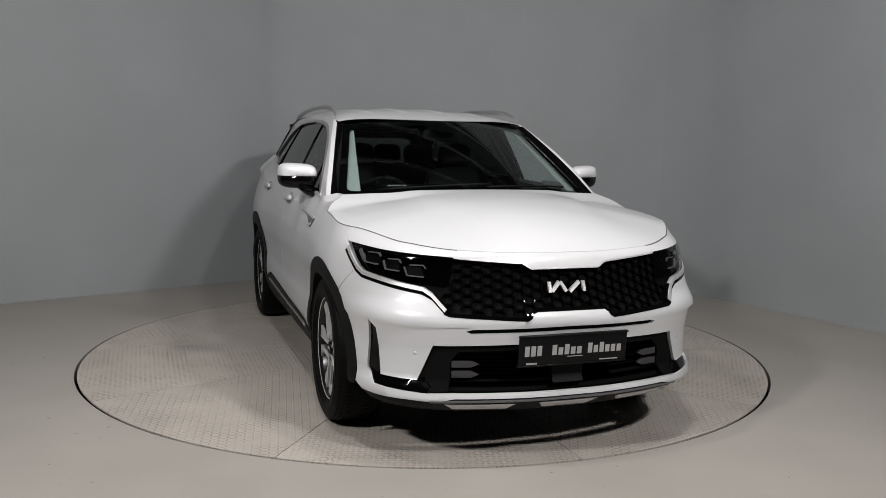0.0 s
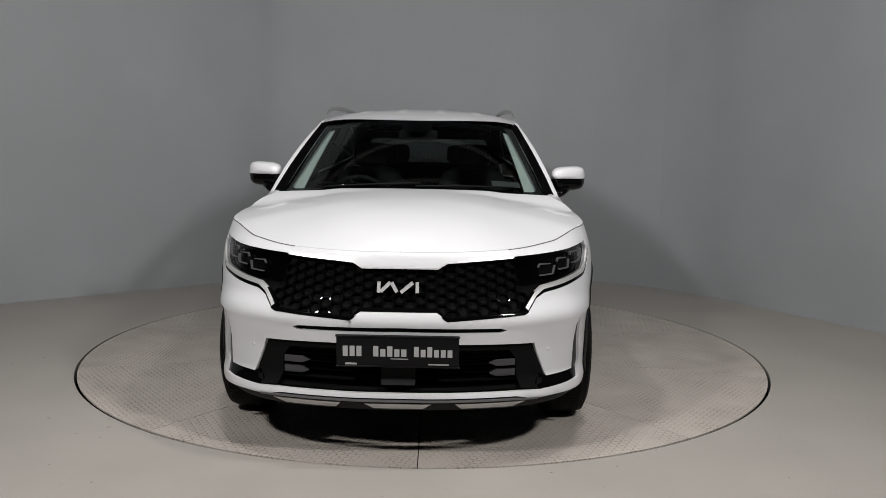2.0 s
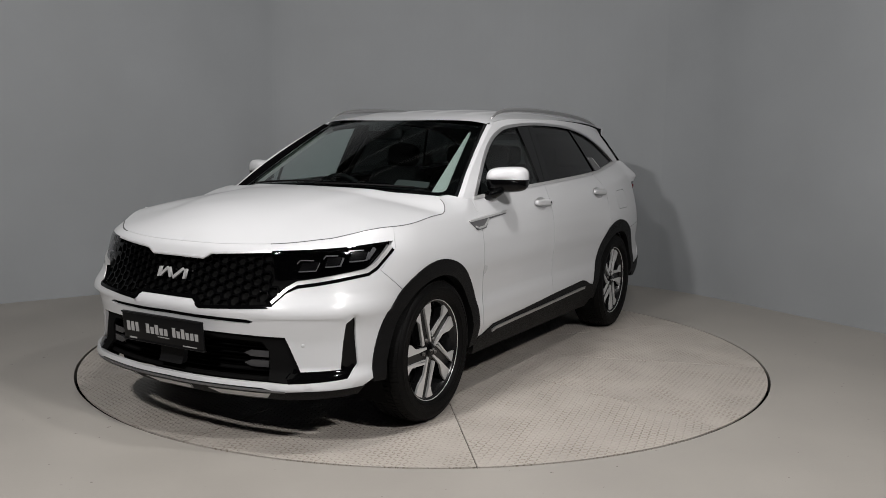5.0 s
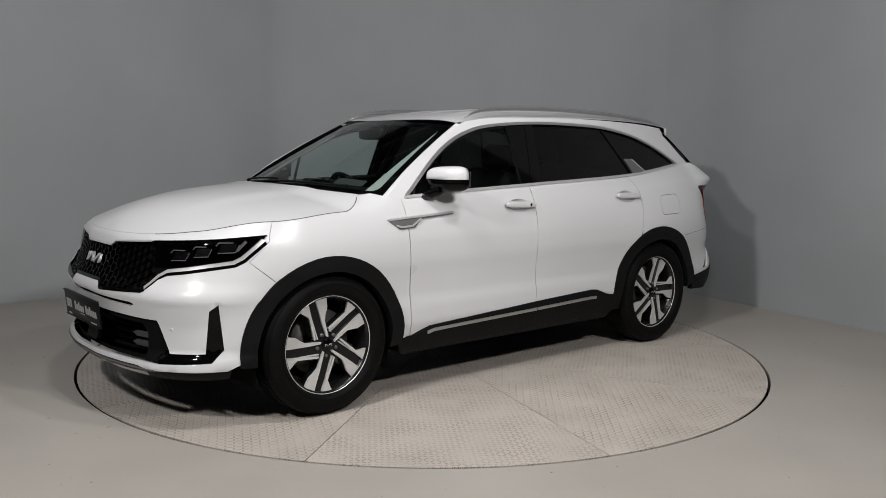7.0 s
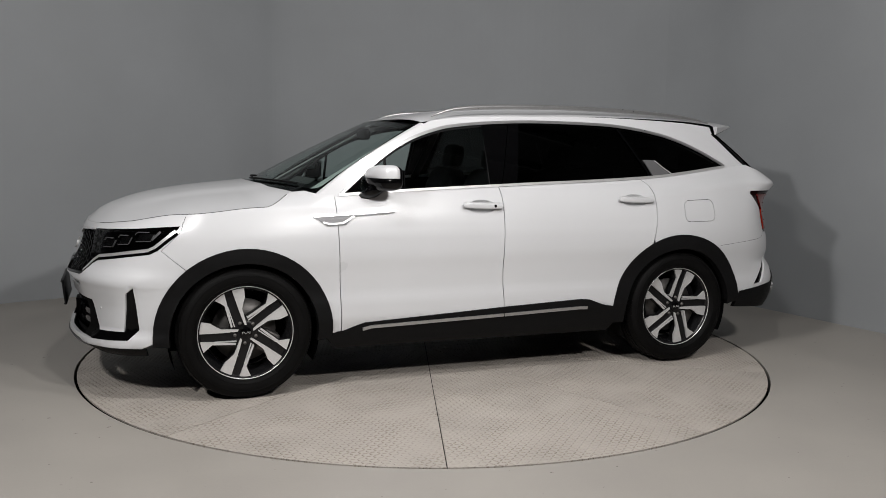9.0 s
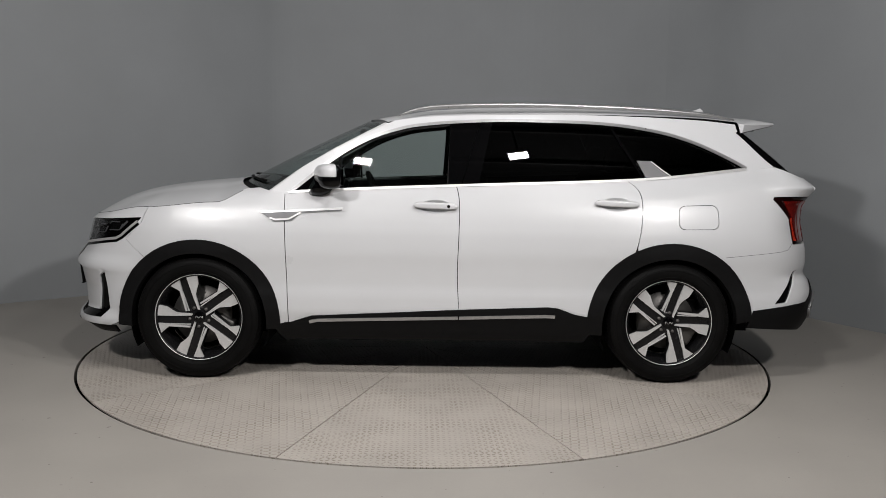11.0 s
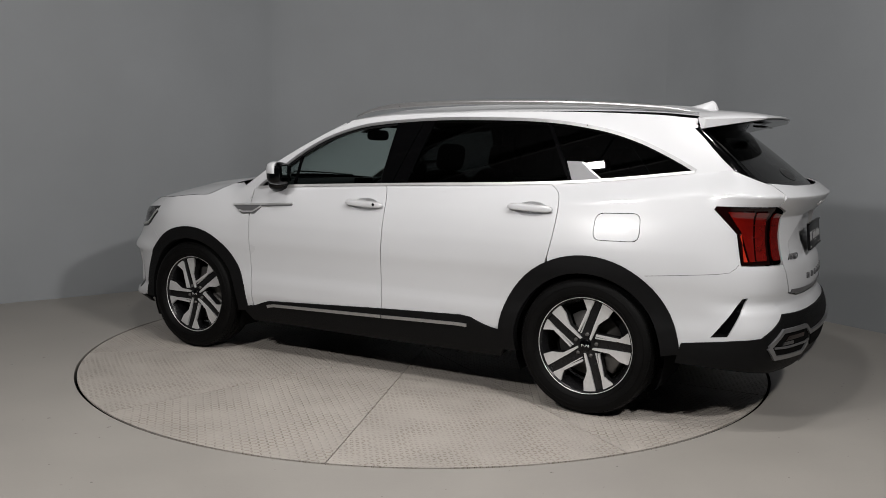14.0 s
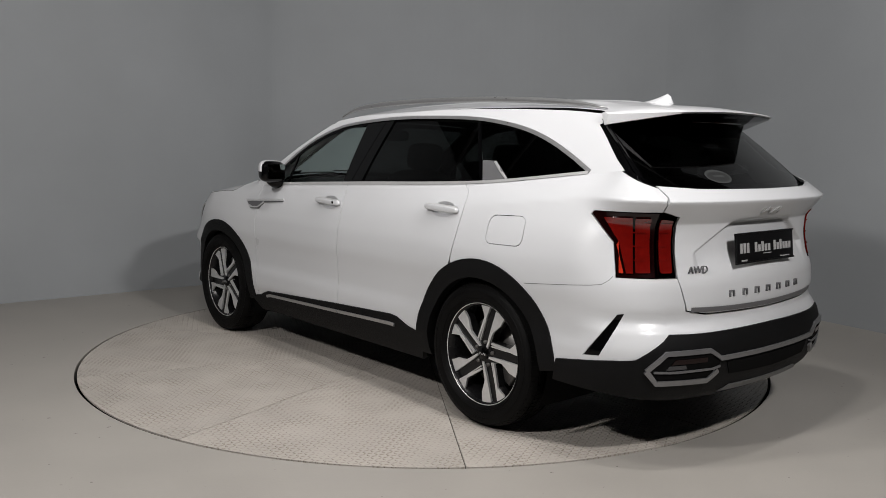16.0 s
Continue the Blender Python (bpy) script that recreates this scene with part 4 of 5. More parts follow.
    part("roof_rail", tube([(p[0], p[1], p[2] - .002) for p in pp], .030, .030, 12, taper=5), RAILM, car, "brushed aluminium roof rail")
    part("roof_gutter", tube([(p[0], p[1], roof(p[0], abs(p[1]))[2] - .011) for p in pp[2:-2]], .014, .012, 6), CLAD, car)
# roof skin
xs = np.linspace(.45, -1.92, 60)
bm = bmesh.new()
prev = None
for x in xs:
    hw = side_glass_y(x, roof_edge_z(x))
    hw = min(hw, .62)
    row = []
    for k in range(65):
        y = hw * (k / 32 - 1)
        bow = -.135 * sstep(.2, .45, x) * (y / .6) ** 2
        q = roof(x + bow, y, .006 * sum(math.exp(-((y - c) / .032) ** 4) for c in (-.38, -.13, .13, .38)) * sstep(.16, .02, x) * sstep(-1.80, -1.70, x))
        row.append(bm.verts.new(q))
    if prev:
        for k in range(64):
            bm.faces.new((prev[k], prev[k + 1], row[k + 1], row[k]))
    prev = row
bmesh.ops.recalc_face_normals(bm, faces=bm.faces)
part("roof", bm, WHITE, car)
# windscreen with its black border
wsp = [(-.765, 0.0), (.765, 0.0), (.765, 1.0), (-.765, 1.0)]
hole = rounded([(-.725, .055), (.725, .055), (.715, .93), (.12, .93), (.10, .82), (-.10, .82), (-.12, .93), (-.715, .93)], .06, 4)
part("windscreen", patch(screen, wsp, (), .06, 0, 0), GLASS_F, car, "clear green-tinted windscreen")
part("screen_border", patch(screen, wsp, (hole,), .05, 0, -.004), GLOSS, car)
# tail: glass, spoiler, lid
rw = [(-.675, 1.258), (-.48, 1.232), (0, 1.226), (.48, 1.232), (.675, 1.258), (.59, 1.51), (-.59, 1.51)]
part("rear_screen", patch(back_glass, rounded(rw, .03, 4), (), .05, 0, 0), GLASS_R, car, "dark rear screen")
part("rear_screen_border", patch(back_glass, [(-.695, 1.245), (-.48, 1.222), (0, 1.212), (.48, 1.222), (.695, 1.245), (.685, 1.31), (.612, 1.50), (.585, 1.545), (-.585, 1.545), (-.612, 1.50), (-.685, 1.31)], (rounded([(-.60, 1.25), (.60, 1.25), (.53, 1.47), (-.53, 1.47)], .06, 4),), .05, 0, -.005), GLOSS, car)
for sd in (1, -1):  # gloss black fins between the rear pillar and the glass
    ends = [cabin(-1.855, 1.517), cabin(-1.95, 1.425), cabin(-2.02, 1.355), cabin(-2.073, 1.312), shell(ux(-2.14, 1.28), 1.278), shell(UMAX - wy(.69, 1.236), 1.240)]
    edge = [back_glass(.575, 1.53, .002), back_glass(.625, 1.43, .002), back_glass(.652, 1.36, .002), back_glass(.668, 1.31, .002), back_glass(.678, 1.27, .002), back_glass(.682, 1.242, .002)]
    bm = bmesh.new()
    rows = []
    for p, q in zip(ends, edge):
        p, q = Vector(p), Vector(q)
        mid = (p + q) / 2 + Vector((-.004, .006, .002))
        rows.append([bm.verts.new((v.x, v.y * sd, v.z)) for v in (p, mid, q, q + Vector((.012, -.01, 0)))])
    for p, q in zip(rows, rows[1:]):
        for j in range(3):
            bm.faces.new((p[j], p[j + 1], q[j + 1], q[j]))
    bmesh.ops.recalc_face_normals(bm, faces=bm.faces)
    part("rear_fin", bm, GLOSS, car, "gloss black fin beside the rear screen")


def spoiler_edge(y):
    """Where the spoiler ends: x, top and bottom of its lip."""
    e = abs(y) / .60
    k = max(0.0, (e - .66) / .34)
    x1 = -2.225 + .10 * min(e, .66) ** 2 + .275 * k
    top = 1.594 - .022 * e ** 2
    return e, k, x1, top, top - .013 - .041 * k


bm = bmesh.new()
prev = None
for i in range(61):
    y = -.60 + 1.2 * i / 60
    e, k, x1, zt, zb = spoiler_edge(y)
    z0 = roof(-1.88, y)[2]
    row = [bm.verts.new(v) for v in ((-1.868, y, z0 + .001), ((-1.88 + x1) / 2, y, (z0 + zt) / 2 + .006 * (1 - k)), (x1 + .014, y, zt + .001), (x1, y, zt - .007), (x1 + .008, y, zb), (x1 + .014, y, zb - .002), (-1.885, y, 1.530 - .014 * e ** 4))]
    if prev:
        for j in range(6):
            bm.faces.new((prev[j], prev[j + 1], row[j + 1], row[j]))
    else:
        bm.faces.new(row)
    prev = row
bm.faces.new(prev[::-1])
bmesh.ops.recalc_face_normals(bm, faces=bm.faces)
sp = part("spoiler", sharpen(bm, .5), WHITE, car)
bm = bmesh.new()
prev = None
for i in range(41):
    y = -.59 + 1.18 * i / 40
    e, k, x1, zt, zb = spoiler_edge(y)
    row = [bm.verts.new(v) for v in ((x1 + .009, y, zb - .0035), (x1 + .016, y, zb - .006), (-1.90, y, 1.524 - .014 * e ** 4))]
    if prev:
        for j in range(2):
            bm.faces.new((prev[j], prev[j + 1], row[j + 1], row[j]))
    prev = row
part("underside", bm, GLOSS, sp, "black underside")
part("brake_light", box(bmesh.new(), -2.12, -.20, 1.536, -2.075, .20, 1.545), DRED, sp)
bm = bmesh.new()
prev = None
for k in range(13):
    t = k / 12
    x = -1.625 - .205 * t
    h = .004 + .072 * t ** 1.7 if t < .88 else .004 + .072 * .88 ** 1.7 * (1 - (t - .88) / .12 * .9)
    wd = .028 * math.sin(math.pi * min(1, .15 + t * .8)) + .004
    zb = ROOF_C(x) - .006
    row = [bm.verts.new(v) for v in ((x, wd, zb), (x - .012 * t, wd * .45, zb + h * .6), (x - .02 * t, .0035, zb + h), (x - .02 * t, -.0035, zb + h), (x - .012 * t, -wd * .45, zb + h * .6), (x, -wd, zb))]
    if prev:
        for j in range(5):
            bm.faces.new((prev[j], prev[j + 1], row[j + 1], row[j]))
    else:
        bm.faces.new(row)
    prev = row
bm.faces.new(prev[::-1])
bmesh.ops.recalc_face_normals(bm, faces=bm.faces)
part("aerial_fin", bm, WHITE, car, "white shark-fin aerial")

# tailgate and lamps
LID = [(0, .672), (wy(.45, .68), .680), (wy(.56, .70), .70), (wy(.60, .835), .835), (wy(.60, 1.11), 1.112), (wy(.694, 1.135), 1.138), (wy(.689, 1.20), 1.203), (wy(.684, 1.245), 1.247), (wy(.48, 1.23), 1.234), (0, 1.230)]


def lid_face(w, z, off=0.0):
    """The tail's surface, sunk round the plate."""
    edge = min(.52, .344 + (1.04 - z) * 1.95)
    return rear(w, z, off - .024 * sstep(edge + .008, edge - .035, abs(w)) * sstep(.83, .96, z) * sstep(1.092, 1.076, z))


part("tailgate", patch(lid_face, sym(LID), (), .012, .02), WHITE, car)
part("rear_bumper", patch(rear, sym([(0, .664), (wy(.45, .672), .672), (wy(.566, .695), .695), (wy(.605, .84), .842), (wy(.69, .84), .842), (wy(.67, .69), .685), (wy(.67, .60), .605), (wy(.55, .60), .600), (0, .604)]), (), .03, .02), WHITE, car)
part("tail_structure", patch(rear, sym([(0, .60), (wy(.66, .60), .60), (wy(.68, .84), .84), (wy(.69, 1.2), 1.2), (0, 1.2)]), (), .05, 0, -.055), SEAM, car)
part("rear_valance", patch(rear, sym([(0, .602), (wy(.50, .60), .600), (wy(.672, .60), .603), (wy(.70, .575), .579), (wy(.808, .495), .497), (UMAX - ux(-2.19, .485), .486), (UMAX - ux(-1.91, .448), .450), (UMAX - ux(-1.88, .34), .345), (UMAX - ux(-2.15, .32), .325), (wy(.6, .29), .29), (0, .28)]), (), .035, .03, .007), CLAD, car, "black plastic rear valance")
part("lid_moulding", strip([(-wy(.54, .70), .702), (-wy(.3, .69), .694), (0, .690), (wy(.3, .69), .694), (wy(.54, .70), .702)], .022, rear, .006, .015), DCHROME, car)
tr = [(wy(.772, .45), .450), (wy(.703, .526), .526), (wy(.484, .526), .526), (wy(.418, .484), .484), (0, .484)]
part("exhaust_trim", strip([(-a, b) for a, b in tr] + [(a, b) for a, b in tr[::-1]], .020, rear, .020, .03), SATIN, car, "satin silver diffuser trim")
for sd in (1, -1):
    part("exhaust_trim", strip([(wy(.772, .45), .450), (wy(.727, .392), .392), (wy(.48, .385), .386), (wy(.43, .425), .430)], .024, rear, .020, .03, sd), SATIN, car, "satin silver diffuser trim")
    part("exhaust_vent", patch(rear, [(wy(.755, .45), .45), (wy(.70, .515), .515), (wy(.48, .515), .515), (wy(.42, .475), .475), (wy(.42, .44), .44), (wy(.46, .40), .40), (wy(.715, .40), .40)], (), .03, .0, .011, sd), GAP, car)
    part("outlet_edge", strip([(wy(.745, .445), .445), (wy(.66, .440), .440), (wy(.46, .440), .440), (wy(.42, .445), .448)], .010, rear, .018, .02, sd), DCHROME, car)
    part("fog_lamp", patch(rear, [(wy(.70, .46), .452), (wy(.685, .468), .470), (wy(.61, .468), .470), (wy(.60, .452), .452)], (), .03, .006, .015, sd), FOG, car, "dim grey fog lamp")
    part("rear_reflector", patch(rear, [(wy(.68, .48), .475), (wy(.66, .495), .497), (wy(.50, .495), .497), (wy(.50, .48), .475)], (), .03, .006, .015, sd), DRED, car, "dark red reflector")
    part("tailpipe", lathe([(.028, -.08), (.030, 0), (.036, 0), (.036, -.08)], 20, pose(-2.36, sd * .42, .325, 0, 0, 90) , None), DCHROME, car)
part("diffuser", patch(rear, sym([(0, .46), (wy(.37, .46), .46), (wy(.34, .40), .40), (0, .39)]), (), .03, .01, .011), GAP, car)
part("rear_skid", patch(rear, sym([(0, .335), (wy(.30, .34), .34), (wy(.36, .31), .31), (0, .30)]), (), .03, .01, .013), DCHROME, car, "satin silver skid trim")
for sd in (1, -1):
    U = lambda x, z: UMAX - ux(x, z)
    TO = [(U(-2.025, 1.12), 1.122), (U(-2.03, 1.132), 1.130), (wy(.707, 1.13), 1.130), (wy(.70, .85), .850), (U(-2.165, .85), .850), (U(-2.135, 1.0), 1.000)]
    lamp = part("tail_lamp", patch(rear, TO, (), .03, .02, -.001, sd), DRED, car, "dark red tail lamp with bright vertical bars")
    part("light_bar", patch(rear, [(U(-2.085, 1.10), 1.108), (wy(.775, 1.1), 1.108), (wy(.775, .87), .868), (wy(.795, .87), .868), (wy(.800, 1.0), 1.005)], (), .012, .010, .007, sd), RED, lamp, "red light guide that sweeps forward")
    part("light_bar", patch(rear, rounded([(wy(.768, .87), .870), (wy(.716, .87), .870), (wy(.718, 1.1), 1.106), (wy(.768, 1.1), 1.106)], .008, 2), (), .012, .010, .007, sd), RED, lamp)
    part("light_bar", patch(rear, [(U(-2.150, 1.0), 1.005), (wy(.806, .99), .990), (wy(.802, .87), .868), (U(-2.168, .87), .868)], (), .012, .010, .007, sd), REDREF, lamp, "bright orange-red reflector")
    for zb in (.925, .985, 1.045):
        part("light_ridge", strip([(wy(.722, zb), zb), (wy(.764, zb), zb)], .005, rear, .010, .006, sd), RED, lamp)
    TI = [(wy(.690, 1.12), 1.124), (wy(.612, 1.105), 1.108), (wy(.612, .85), .852), (wy(.685, .85), .852)]
    lamp = part("tail_lamp", patch(rear, rounded(TI, .015, 3), (), .03, .02, -.001, sd), DRED, car, "dark red inner tail lamp on the tailgate")
    part("light_bar", patch(rear, rounded([(wy(.680, 1.1), 1.104), (wy(.622, 1.1), 1.096), (wy(.622, .87), .868), (wy(.676, .87), .868)], .010, 2), (), .012, .010, .006, sd), RED, lamp)
    for zb in (.925, .985, 1.045):
        part("light_ridge", strip([(wy(.630, zb), zb), (wy(.670, zb), zb)], .005, rear, .010, .006, sd), RED, lamp)
number_plate(Matrix.Translation((-2.398, 0, .957)) @ Matrix(((0, 0, -1, 0), (-1, 0, 0, 0), (0, 1, 0, 0), (0, 0, 0, 1))) @ pose(0, 0, 0, -6, 0, 0))
# badges
bm = bmesh.new()
for s in EMB:
    strip([(-a * .9, 1.130 + (b - .797) * .66) for a, b in s], .010, rear, .008, .008, 1, bm, .03)
part("rear_emblem", bm, BADGE, car, "bright chrome emblem")
for k in range(7):
    c = .30 - .10 * k
    part("badge_letter", strip([(c + .014, .745), (c + .014, .772), (c - .014, .772), (c - .014, .745)], .008, rear, .008, .008), DCHROME, car)
fc = bpy.data.curves.new("badge_text", "FONT")
fc.body, fc.size, fc.extrude = "AWD", .046, .003
fo = bpy.data.objects.new("badge_text", fc)
scene.collection.objects.link(fo)
dg = bpy.context.evaluated_depsgraph_get()
me = bpy.data.meshes.new_from_object(fo.evaluated_get(dg))
bpy.data.objects.remove(fo)
me.materials.append(DCHROME)
bd = new("drive_badge", me)
bd.parent = car
tagged(bd, "chrome AWD badge")
p0, p1 = Vector(rear(wy(.545, .86), .862, .004)), Vector(rear(wy(.43, .86), .862, .004))
ex = (p1 - p0).normalized()
ez = ex.cross(Vector((0, 0, 1))).normalized()
bd.matrix_basis = Matrix.Translation(p0) @ Matrix((ex, ez.cross(ex), ez)).transposed().to_4x4()

oval = [(.24 + .085 * math.cos(2 * math.pi * k / 28), 1.285 + .030 * math.sin(2 * math.pi * k / 28)) for k in range(28)]
oval_in = [(.24 + .072 * math.cos(2 * math.pi * k / 28), 1.285 + .022 * math.sin(2 * math.pi * k / 28)) for k in range(28)]
part("window_sticker", patch(back_glass, oval, (), .02, 0, .003), STICK, car, "dull oval sticker with dark print")
part("window_sticker", patch(back_glass, oval_in, (), .02, 0, .004), STICKIN, car)
part("window_sticker", patch(back_glass, [(.205, 1.281), (.275, 1.281), (.275, 1.291), (.205, 1.291)], (), .02, 0, .005), STICK, car)
part("window_sticker", patch(screen, rounded([(.46, .10), (.63, .10), (.63, .17), (.46, .17)], .01, 2), (), .04, 0, -.006), STICK, car, "dull sticker inside the screen")

# ---- door mirrors ----
for sd in (1, -1):
    mr = Matrix.Diagonal((1, sd, 1, 1))
    def cap(m, top):
        def f(x, y, z):
            y2 = y * (1 - 1.6 * max(0, x))
            z2 = z * (1 - 1.2 * max(0, x)) + .05 * y
            if top:
                return max(x, -.022) - .36 * y, y2, max(z2, .002)
            return x - .36 * y, y2, (min(z2, .002) if x > -.022 else z2 * .99)
        return f
    c = Vector((.635, .935, 1.218))
    b1 = blob((.140, .220, .150), .55, .6, mr @ Matrix.Translation(c), 36, 20, bend=cap(None, True))
    b2 = blob((.136, .215, .146), .55, .6, mr @ Matrix.Translation(c), 36, 20, bend=cap(None, False))
    arm = tube([(.70, sd * .83, 1.118), (.685, sd * .87, 1.135), (.66, sd * .905, 1.165)], .13, .06, 10)
    for q in (b1, b2):
        bmesh.ops.recalc_face_normals(q, faces=q.faces)
    mo = part("door_mirror", b1, WHITE, car, "white mirror cap over a gloss black shell")
    part("mirror_shell", b2, GLOSS, mo)
    part("mirror_arm", arm, GLOSS, mo)
    part("mirror_indicator", tube([(.705, sd * .90, 1.216), (.672, sd * .985, 1.218), (.625, sd * 1.035, 1.220)], .008, .008, 6), GLOSS, mo)
    part("mirror_glass", box(bmesh.new(), -.0015, -.085, -.048, .0015, .085, .048, mr @ Matrix.Translation(c + Vector((-.0685, 0, 0))) @ pose(0, 0, 0, 0, 0, 19.8)), MIRROR, mo, smooth=False)

# ---- wheels ----
def wheel(x, sd, turn0):
    w = thing("wheel", "", "")
    w.name = "wheel"
    w.parent = car
    w.matrix_basis = pose(x, sd * .812, .3695, 0, 0, 0 if sd > 0 else 180) @ Matrix.Diagonal((1.068, 1.0, 1.068, 1.0))
    T = .346
    tyre = lathe([(.243, .085), (.250, .108), (.268, .117), (.295, .120), (.315, .116), (.329, .106), (.338, .092), (.3425, .070), (T - .002, .040), (T - .001, 0), (T - .002, -.040), (.3425, -.07), (.338, -.092), (.329, -.106), (.30, -.118), (.268, -.115), (.243, -.09)], 96)
    ty = part("tyre", tyre, RUBBER, w, "black road tyre with a ribbed tread")
    for r0, r1, y in ((.262, .2655, .1175), (.300, .304, .1205)):
        part("sidewall_rib", lathe([(r0, y - .003), (r0 + .0008, y + .0012), (r1 - .0008, y + .0012), (r1, y - .003)], 96), RUBBER, ty)
    bm2 = bmesh.new()
    for k in range(90):
        a = 2 * math.pi * k / 90
        m = pose(0, 0, 0, 0, math.degrees(a), 0)
        for flip in (1, -1):
            vs = [bm2.verts.new(m @ Vector((r, flip * y, q))) for r, y in ((.328, .070), (.3455, .070), (.3335, .106), (.318, .104)) for q in (-.0098, .0098)]
            for f in ((0, 1, 3, 2), (2, 3, 5, 4), (4, 5, 7, 6), (0, 2, 4, 6), (1, 7, 5, 3)):
                bm2.faces.new([vs[i] for i in f])
        box(bm2, .338, .027, -.0100, .3475, .058, .0095, m)
        box(bm2, .338, -.058, -.0100, .3475, -.027, .0095, m)
        box(bm2, .338, -.018, -.0110, .3475, .018, .0110, m)
    bmesh.ops.recalc_face_normals(bm2, faces=bm2.faces)
    part("tread", bm2, RUBBER, ty, smooth=False, kind="stuff")
    rim = lathe([(.236, -.09), (.215, -.08), (.205, -.02), (.215, .04), (.228, .075), (.236, .092), (.243, .095), (.247, .092), (.247, .080)], 96)
    part("rim", rim, DALLOY, w, "dark alloy rim")
    part("rim_edge", lathe([(.2395, .0945), (.2410, .0968), (.2425, .0970), (.2440, .094)], 96), ALLOY, w, "dark machined rim edge")
    part("brake_disc", lathe([(.07, .0), (.165, .0), (.165, -.02), (.07, -.02)], 48), STEEL, w)
    part("brake_caliper", box(bmesh.new(), .09, -.05, -.06, .185, .03, .06, pose(0, 0, 0, 0, 150, 0), .012), STEEL, w)
    part("wheel_back", lathe([(.0, -.06), (.20, -.05)], 48), GAP, w)
    for k in range(5):
        m = pose(0, 0, 0, 0, 72 * k + turn0, 0)
        # each spoke: a dark web, and two machined faces that flare towards the rim
        def plate(pts, y0, y1, dome=.0):
            b = bmesh.new()
            up_ = [b.verts.new(m @ Vector((r, y1 - dome * ((r - .14) / .1) ** 2 - (.016 if r < .09 else 0) * 0, q))) for r, q in pts]
            dn_ = [b.verts.new(m @ Vector((r, y0, q))) for r, q in pts]
            b.faces.new(up_)
            for i in range(len(pts)):
                j = (i + 1) % len(pts)
                b.faces.new((up_[i], dn_[i], dn_[j], up_[j]))
            bmesh.ops.recalc_face_normals(b, faces=b.faces)
            return b
        part("spoke", plate([(.03, .030), (.06, -.062), (.170, -.052), (.222, -.086), (.240, -.03), (.240, .03), (.228, .082), (.170, .064), (.120, .030)], .03, .070), DALLOY, w, "dark grey web of the spoke", smooth=False)
        part("spoke_face", plate([(.222, -.087), (.239, -.024), (.182, -.031), (.053, -.050), (.055, -.059), (.172, -.047), (.190, -.060)], .05, .082), ALLOY, w, "bright machined spoke face", smooth=False)
        part("spoke_face", plate([(.239, .017), (.230, .080), (.173, .064), (.150, .046), (.123, .029), (.035, .019), (.040, .009), (.114, .010)], .05, .082), ALLOY, w, "bright machined spoke face", smooth=False)
        part("spoke_face", plate([(.050, -.038), (.050, -.044), (.152, -.036), (.168, -.041), (.160, -.032)], .05, .080), ALLOY, w, "thin machined line", smooth=False)
        part("wheel_nut", lathe([(0, .082), (.009, .080), (.010, .06)], 10, pose(0, 0, 0, 0, 72 * k + turn0 + 10, 0) @ pose(.056, 0, 0)), STEEL, w)
    part("hub", lathe([(0, .076), (.045, .074), (.075, .066), (.085, .03)], 40), DALLOY, w)
    part("hub_cap", lathe([(0, .089), (.026, .088), (.030, .084), (.031, .06)], 32), GLOSS, w)
    bm = bmesh.new()
    for s in EMB:
        pts_ = [(a * .22, (b - .797) * .28) for a, b in s]
        for (a, b), (c, d) in zip(pts_, pts_[1:]):
            tube([(a, .0885, b), (c, .0885, d)], .003, .003, 5, bm, up=(0, 1, 0))
    part("cap_emblem", bm, CHROME, w)
    return w


for x in (BX, -BX):
    for sd in (1, -1):
        wheel(x, sd, -69 if x > 0 else -34.4)

# ---- underbody and cabin ----
part("underbody", box(box(bmesh.new(), -2.0, -.58, .26, 2.10, .58, .40), -.88, -.86, .235, .88, .86, .34), GAP, car, smooth=False)
part("cabin_floor", box(bmesh.new(), -2.2, -.80, .42, 1.2, .80, .50), CABIN, car, smooth=False)
part("firewall", box(bmesh.new(), 1.10, -.70, .45, 1.14, .70, 1.10), CABIN, car, smooth=False)
bm = blob((.62, 1.46, .34), .5, .35, pose(.92, 0, .985), 30, 14)
dash = part("dashboard", bm, CABIN, car, "black dashboard")
part("screen_pod", box(bmesh.new(), .60, -.62, 1.06, .64, .10, 1.17, None, .01), GLOSS, dash)
sw = bmesh.new()
mw = pose(.42, -.37, 1.035, 0, -65, 0)
ringp = []
for i in range(28):
    a = 2 * math.pi * i / 28
    ringp.append(mw @ Vector((.185 * math.cos(a), .185 * math.sin(a), 0)))
tube(ringp + ringp[:1], .032, .032, 8, sw, up=mw.to_3x3() @ Vector((0, 0, 1)))
for a in (200, -20, 90 + 180):
    tube([mw @ Vector((0, 0, -.01)), mw @ Vector((.18 * math.cos(radians(a)), .18 * math.sin(radians(a)), 0))], .05, .02, 6, sw)
blob((.13, .14, .05), .6, .6, mw, 16, 8, sw)
part("steering_wheel", sw, CABIN, car)


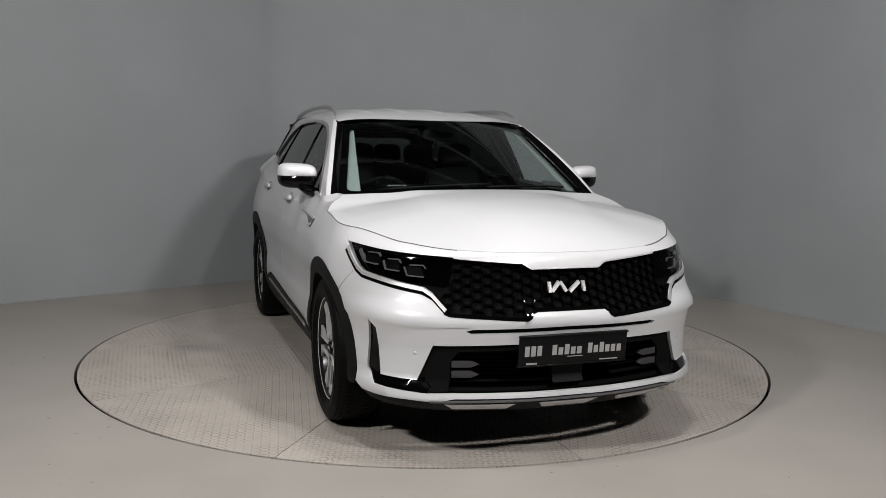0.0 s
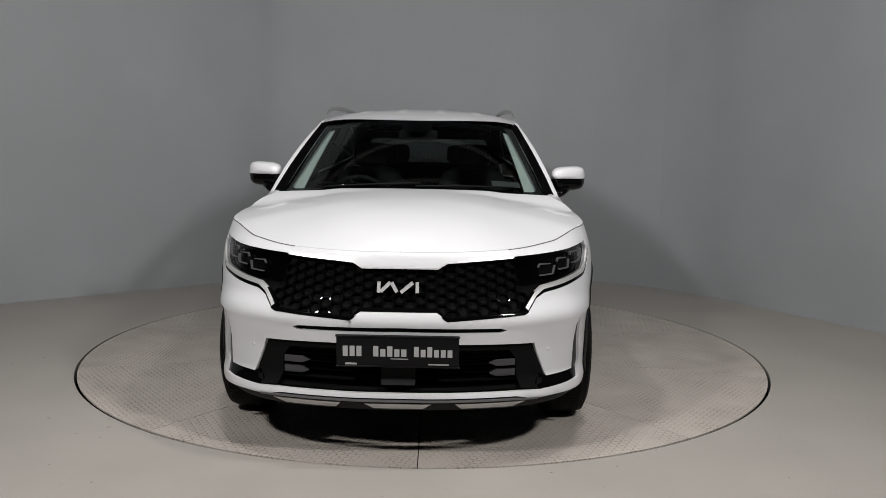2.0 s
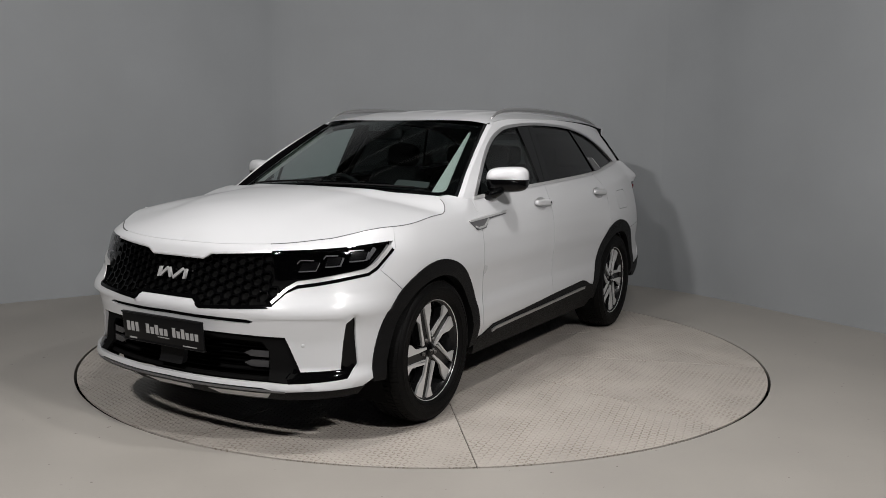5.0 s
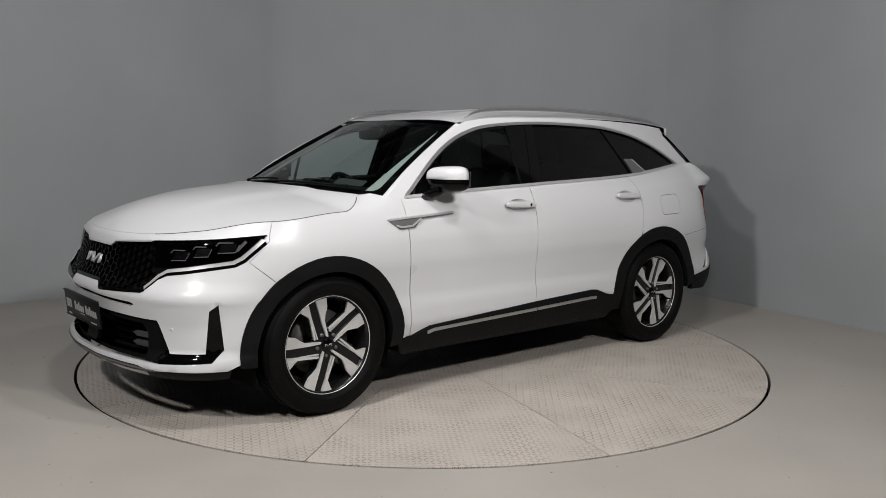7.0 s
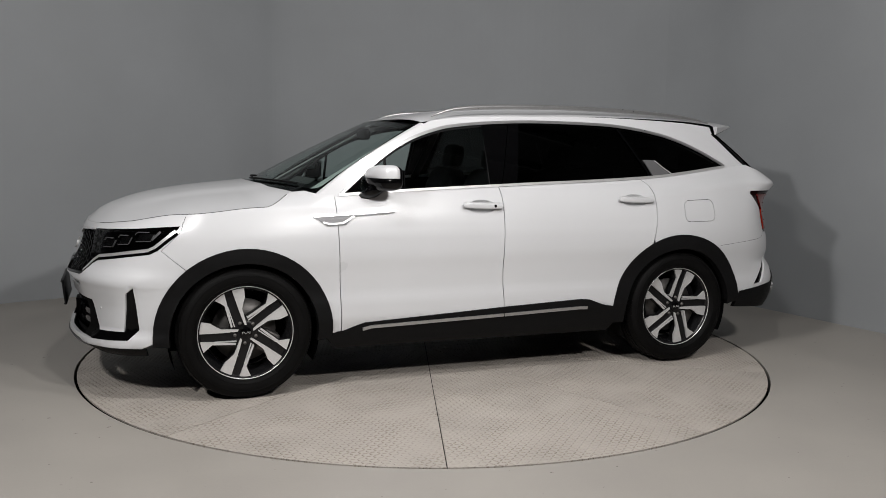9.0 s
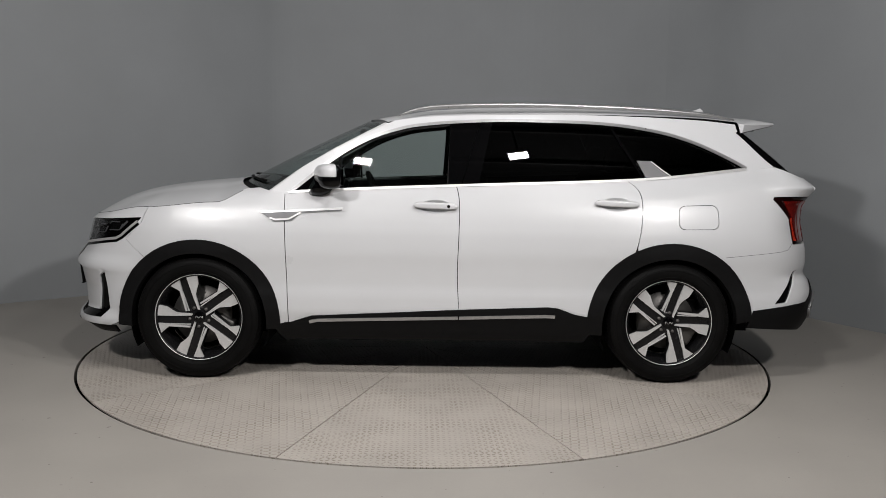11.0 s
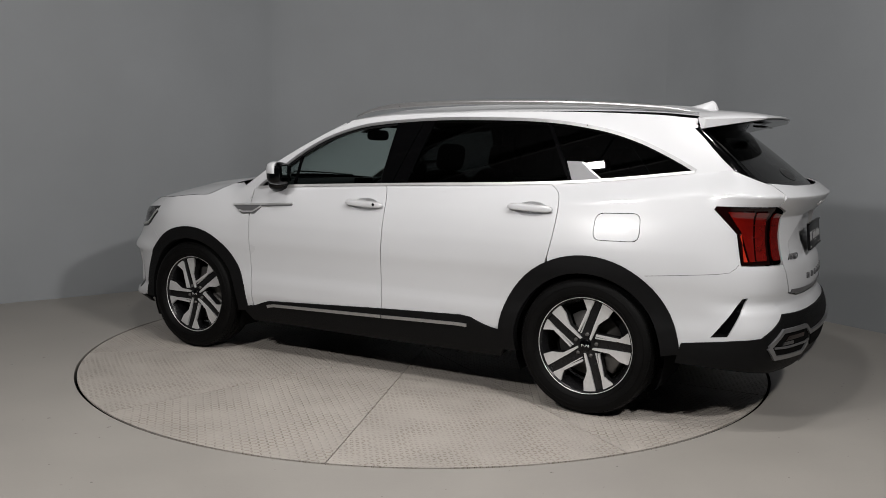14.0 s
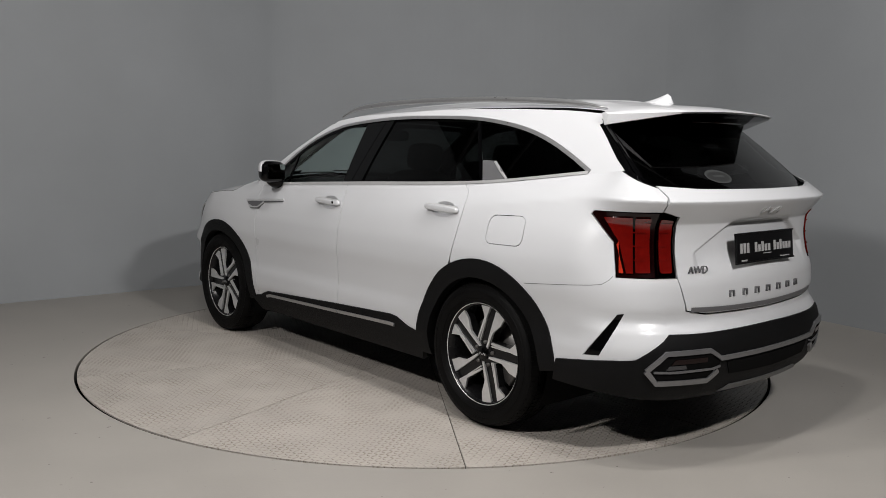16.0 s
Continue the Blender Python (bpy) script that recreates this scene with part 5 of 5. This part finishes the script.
def seat(x, y, w, rear_seat=False):
    st = part("seat_base", blob((.54, w, .20), .4, .35, pose(x, y, .63, 0, -6, 0), 24, 12), CABIN, car, "black leather seat")
    part("seat_back", blob((.17, w * .96, .66), .45, .4, pose(x - .30, y, .93, 0, -16, 0), 24, 14), CABIN, st)
    for hy in ((0,) if not rear_seat else (-w * .28, w * .28)):
        part("headrest", blob((.10, .25, .17), .55, .5, pose(x - .415, y + hy, 1.335, 0, -10, 0), 20, 12), CABIN, st)


seat(.12, .37, .52)
seat(.12, -.37, .52)
seat(-.75, 0, 1.28, True)
seat(-1.52, 0, 1.05, True)
part("headliner", patch(roof, [(.30, -.57), (.30, .57), (-1.85, .52), (-1.85, -.52)], (), .1, 0, -.035), CABIN, car)
part("cabin_mirror", blob((.04, .25, .075), .5, .5, pose(.50, 0, 1.475), 20, 10), CABIN, car)
for sd in (1, -1):
    part("door_lining", patch(cabin, [(float(x), float(z)) for x, z in [(a, BELT(a) - .02) for a in np.linspace(-1.1, .85, 16)] + [(.85, .98), (-1.1, 1.0)]], (), .1, 0, -.10, sd), CABIN, car)
    pts = [cabin(x, z, -.06) for x, z in ((.86, 1.16), (.60, 1.345), (.40, 1.455), (.28, 1.50))]
    part("pillar_lining", tube([(a, b * sd, c) for a, b, c in pts], .075, .035, 8), LINER, car, "pale grey pillar trim")
    pts = [cabin(x, z, -.06) for x, z in ((-.13, 1.16), (-.20, 1.36), (-.25, 1.55))]
    part("pillar_lining", tube([(a, b * sd, c) for a, b, c in pts], .09, .04, 8), CABIN, car)


# ---- what turns: the table, and the car on it ----
def motions():
    rows_car, rows_table = [], []
    for k in range(33):
        t = k * 0.5
        u = t - 8
        a = -150.3855 - 9.8703 * u + math.degrees(-0.0226 * 0.01) * u * u
        rows_car.append((t, pose(0, 0, 0, 0, 0, a) @ Matrix.Translation((-.0556, -.0529, 0))))
        rows_table.append((t, pose(0, 0, 0, 0, 0, a)))
    walk(car, rows_car)
    walk(table, rows_table)


motions()
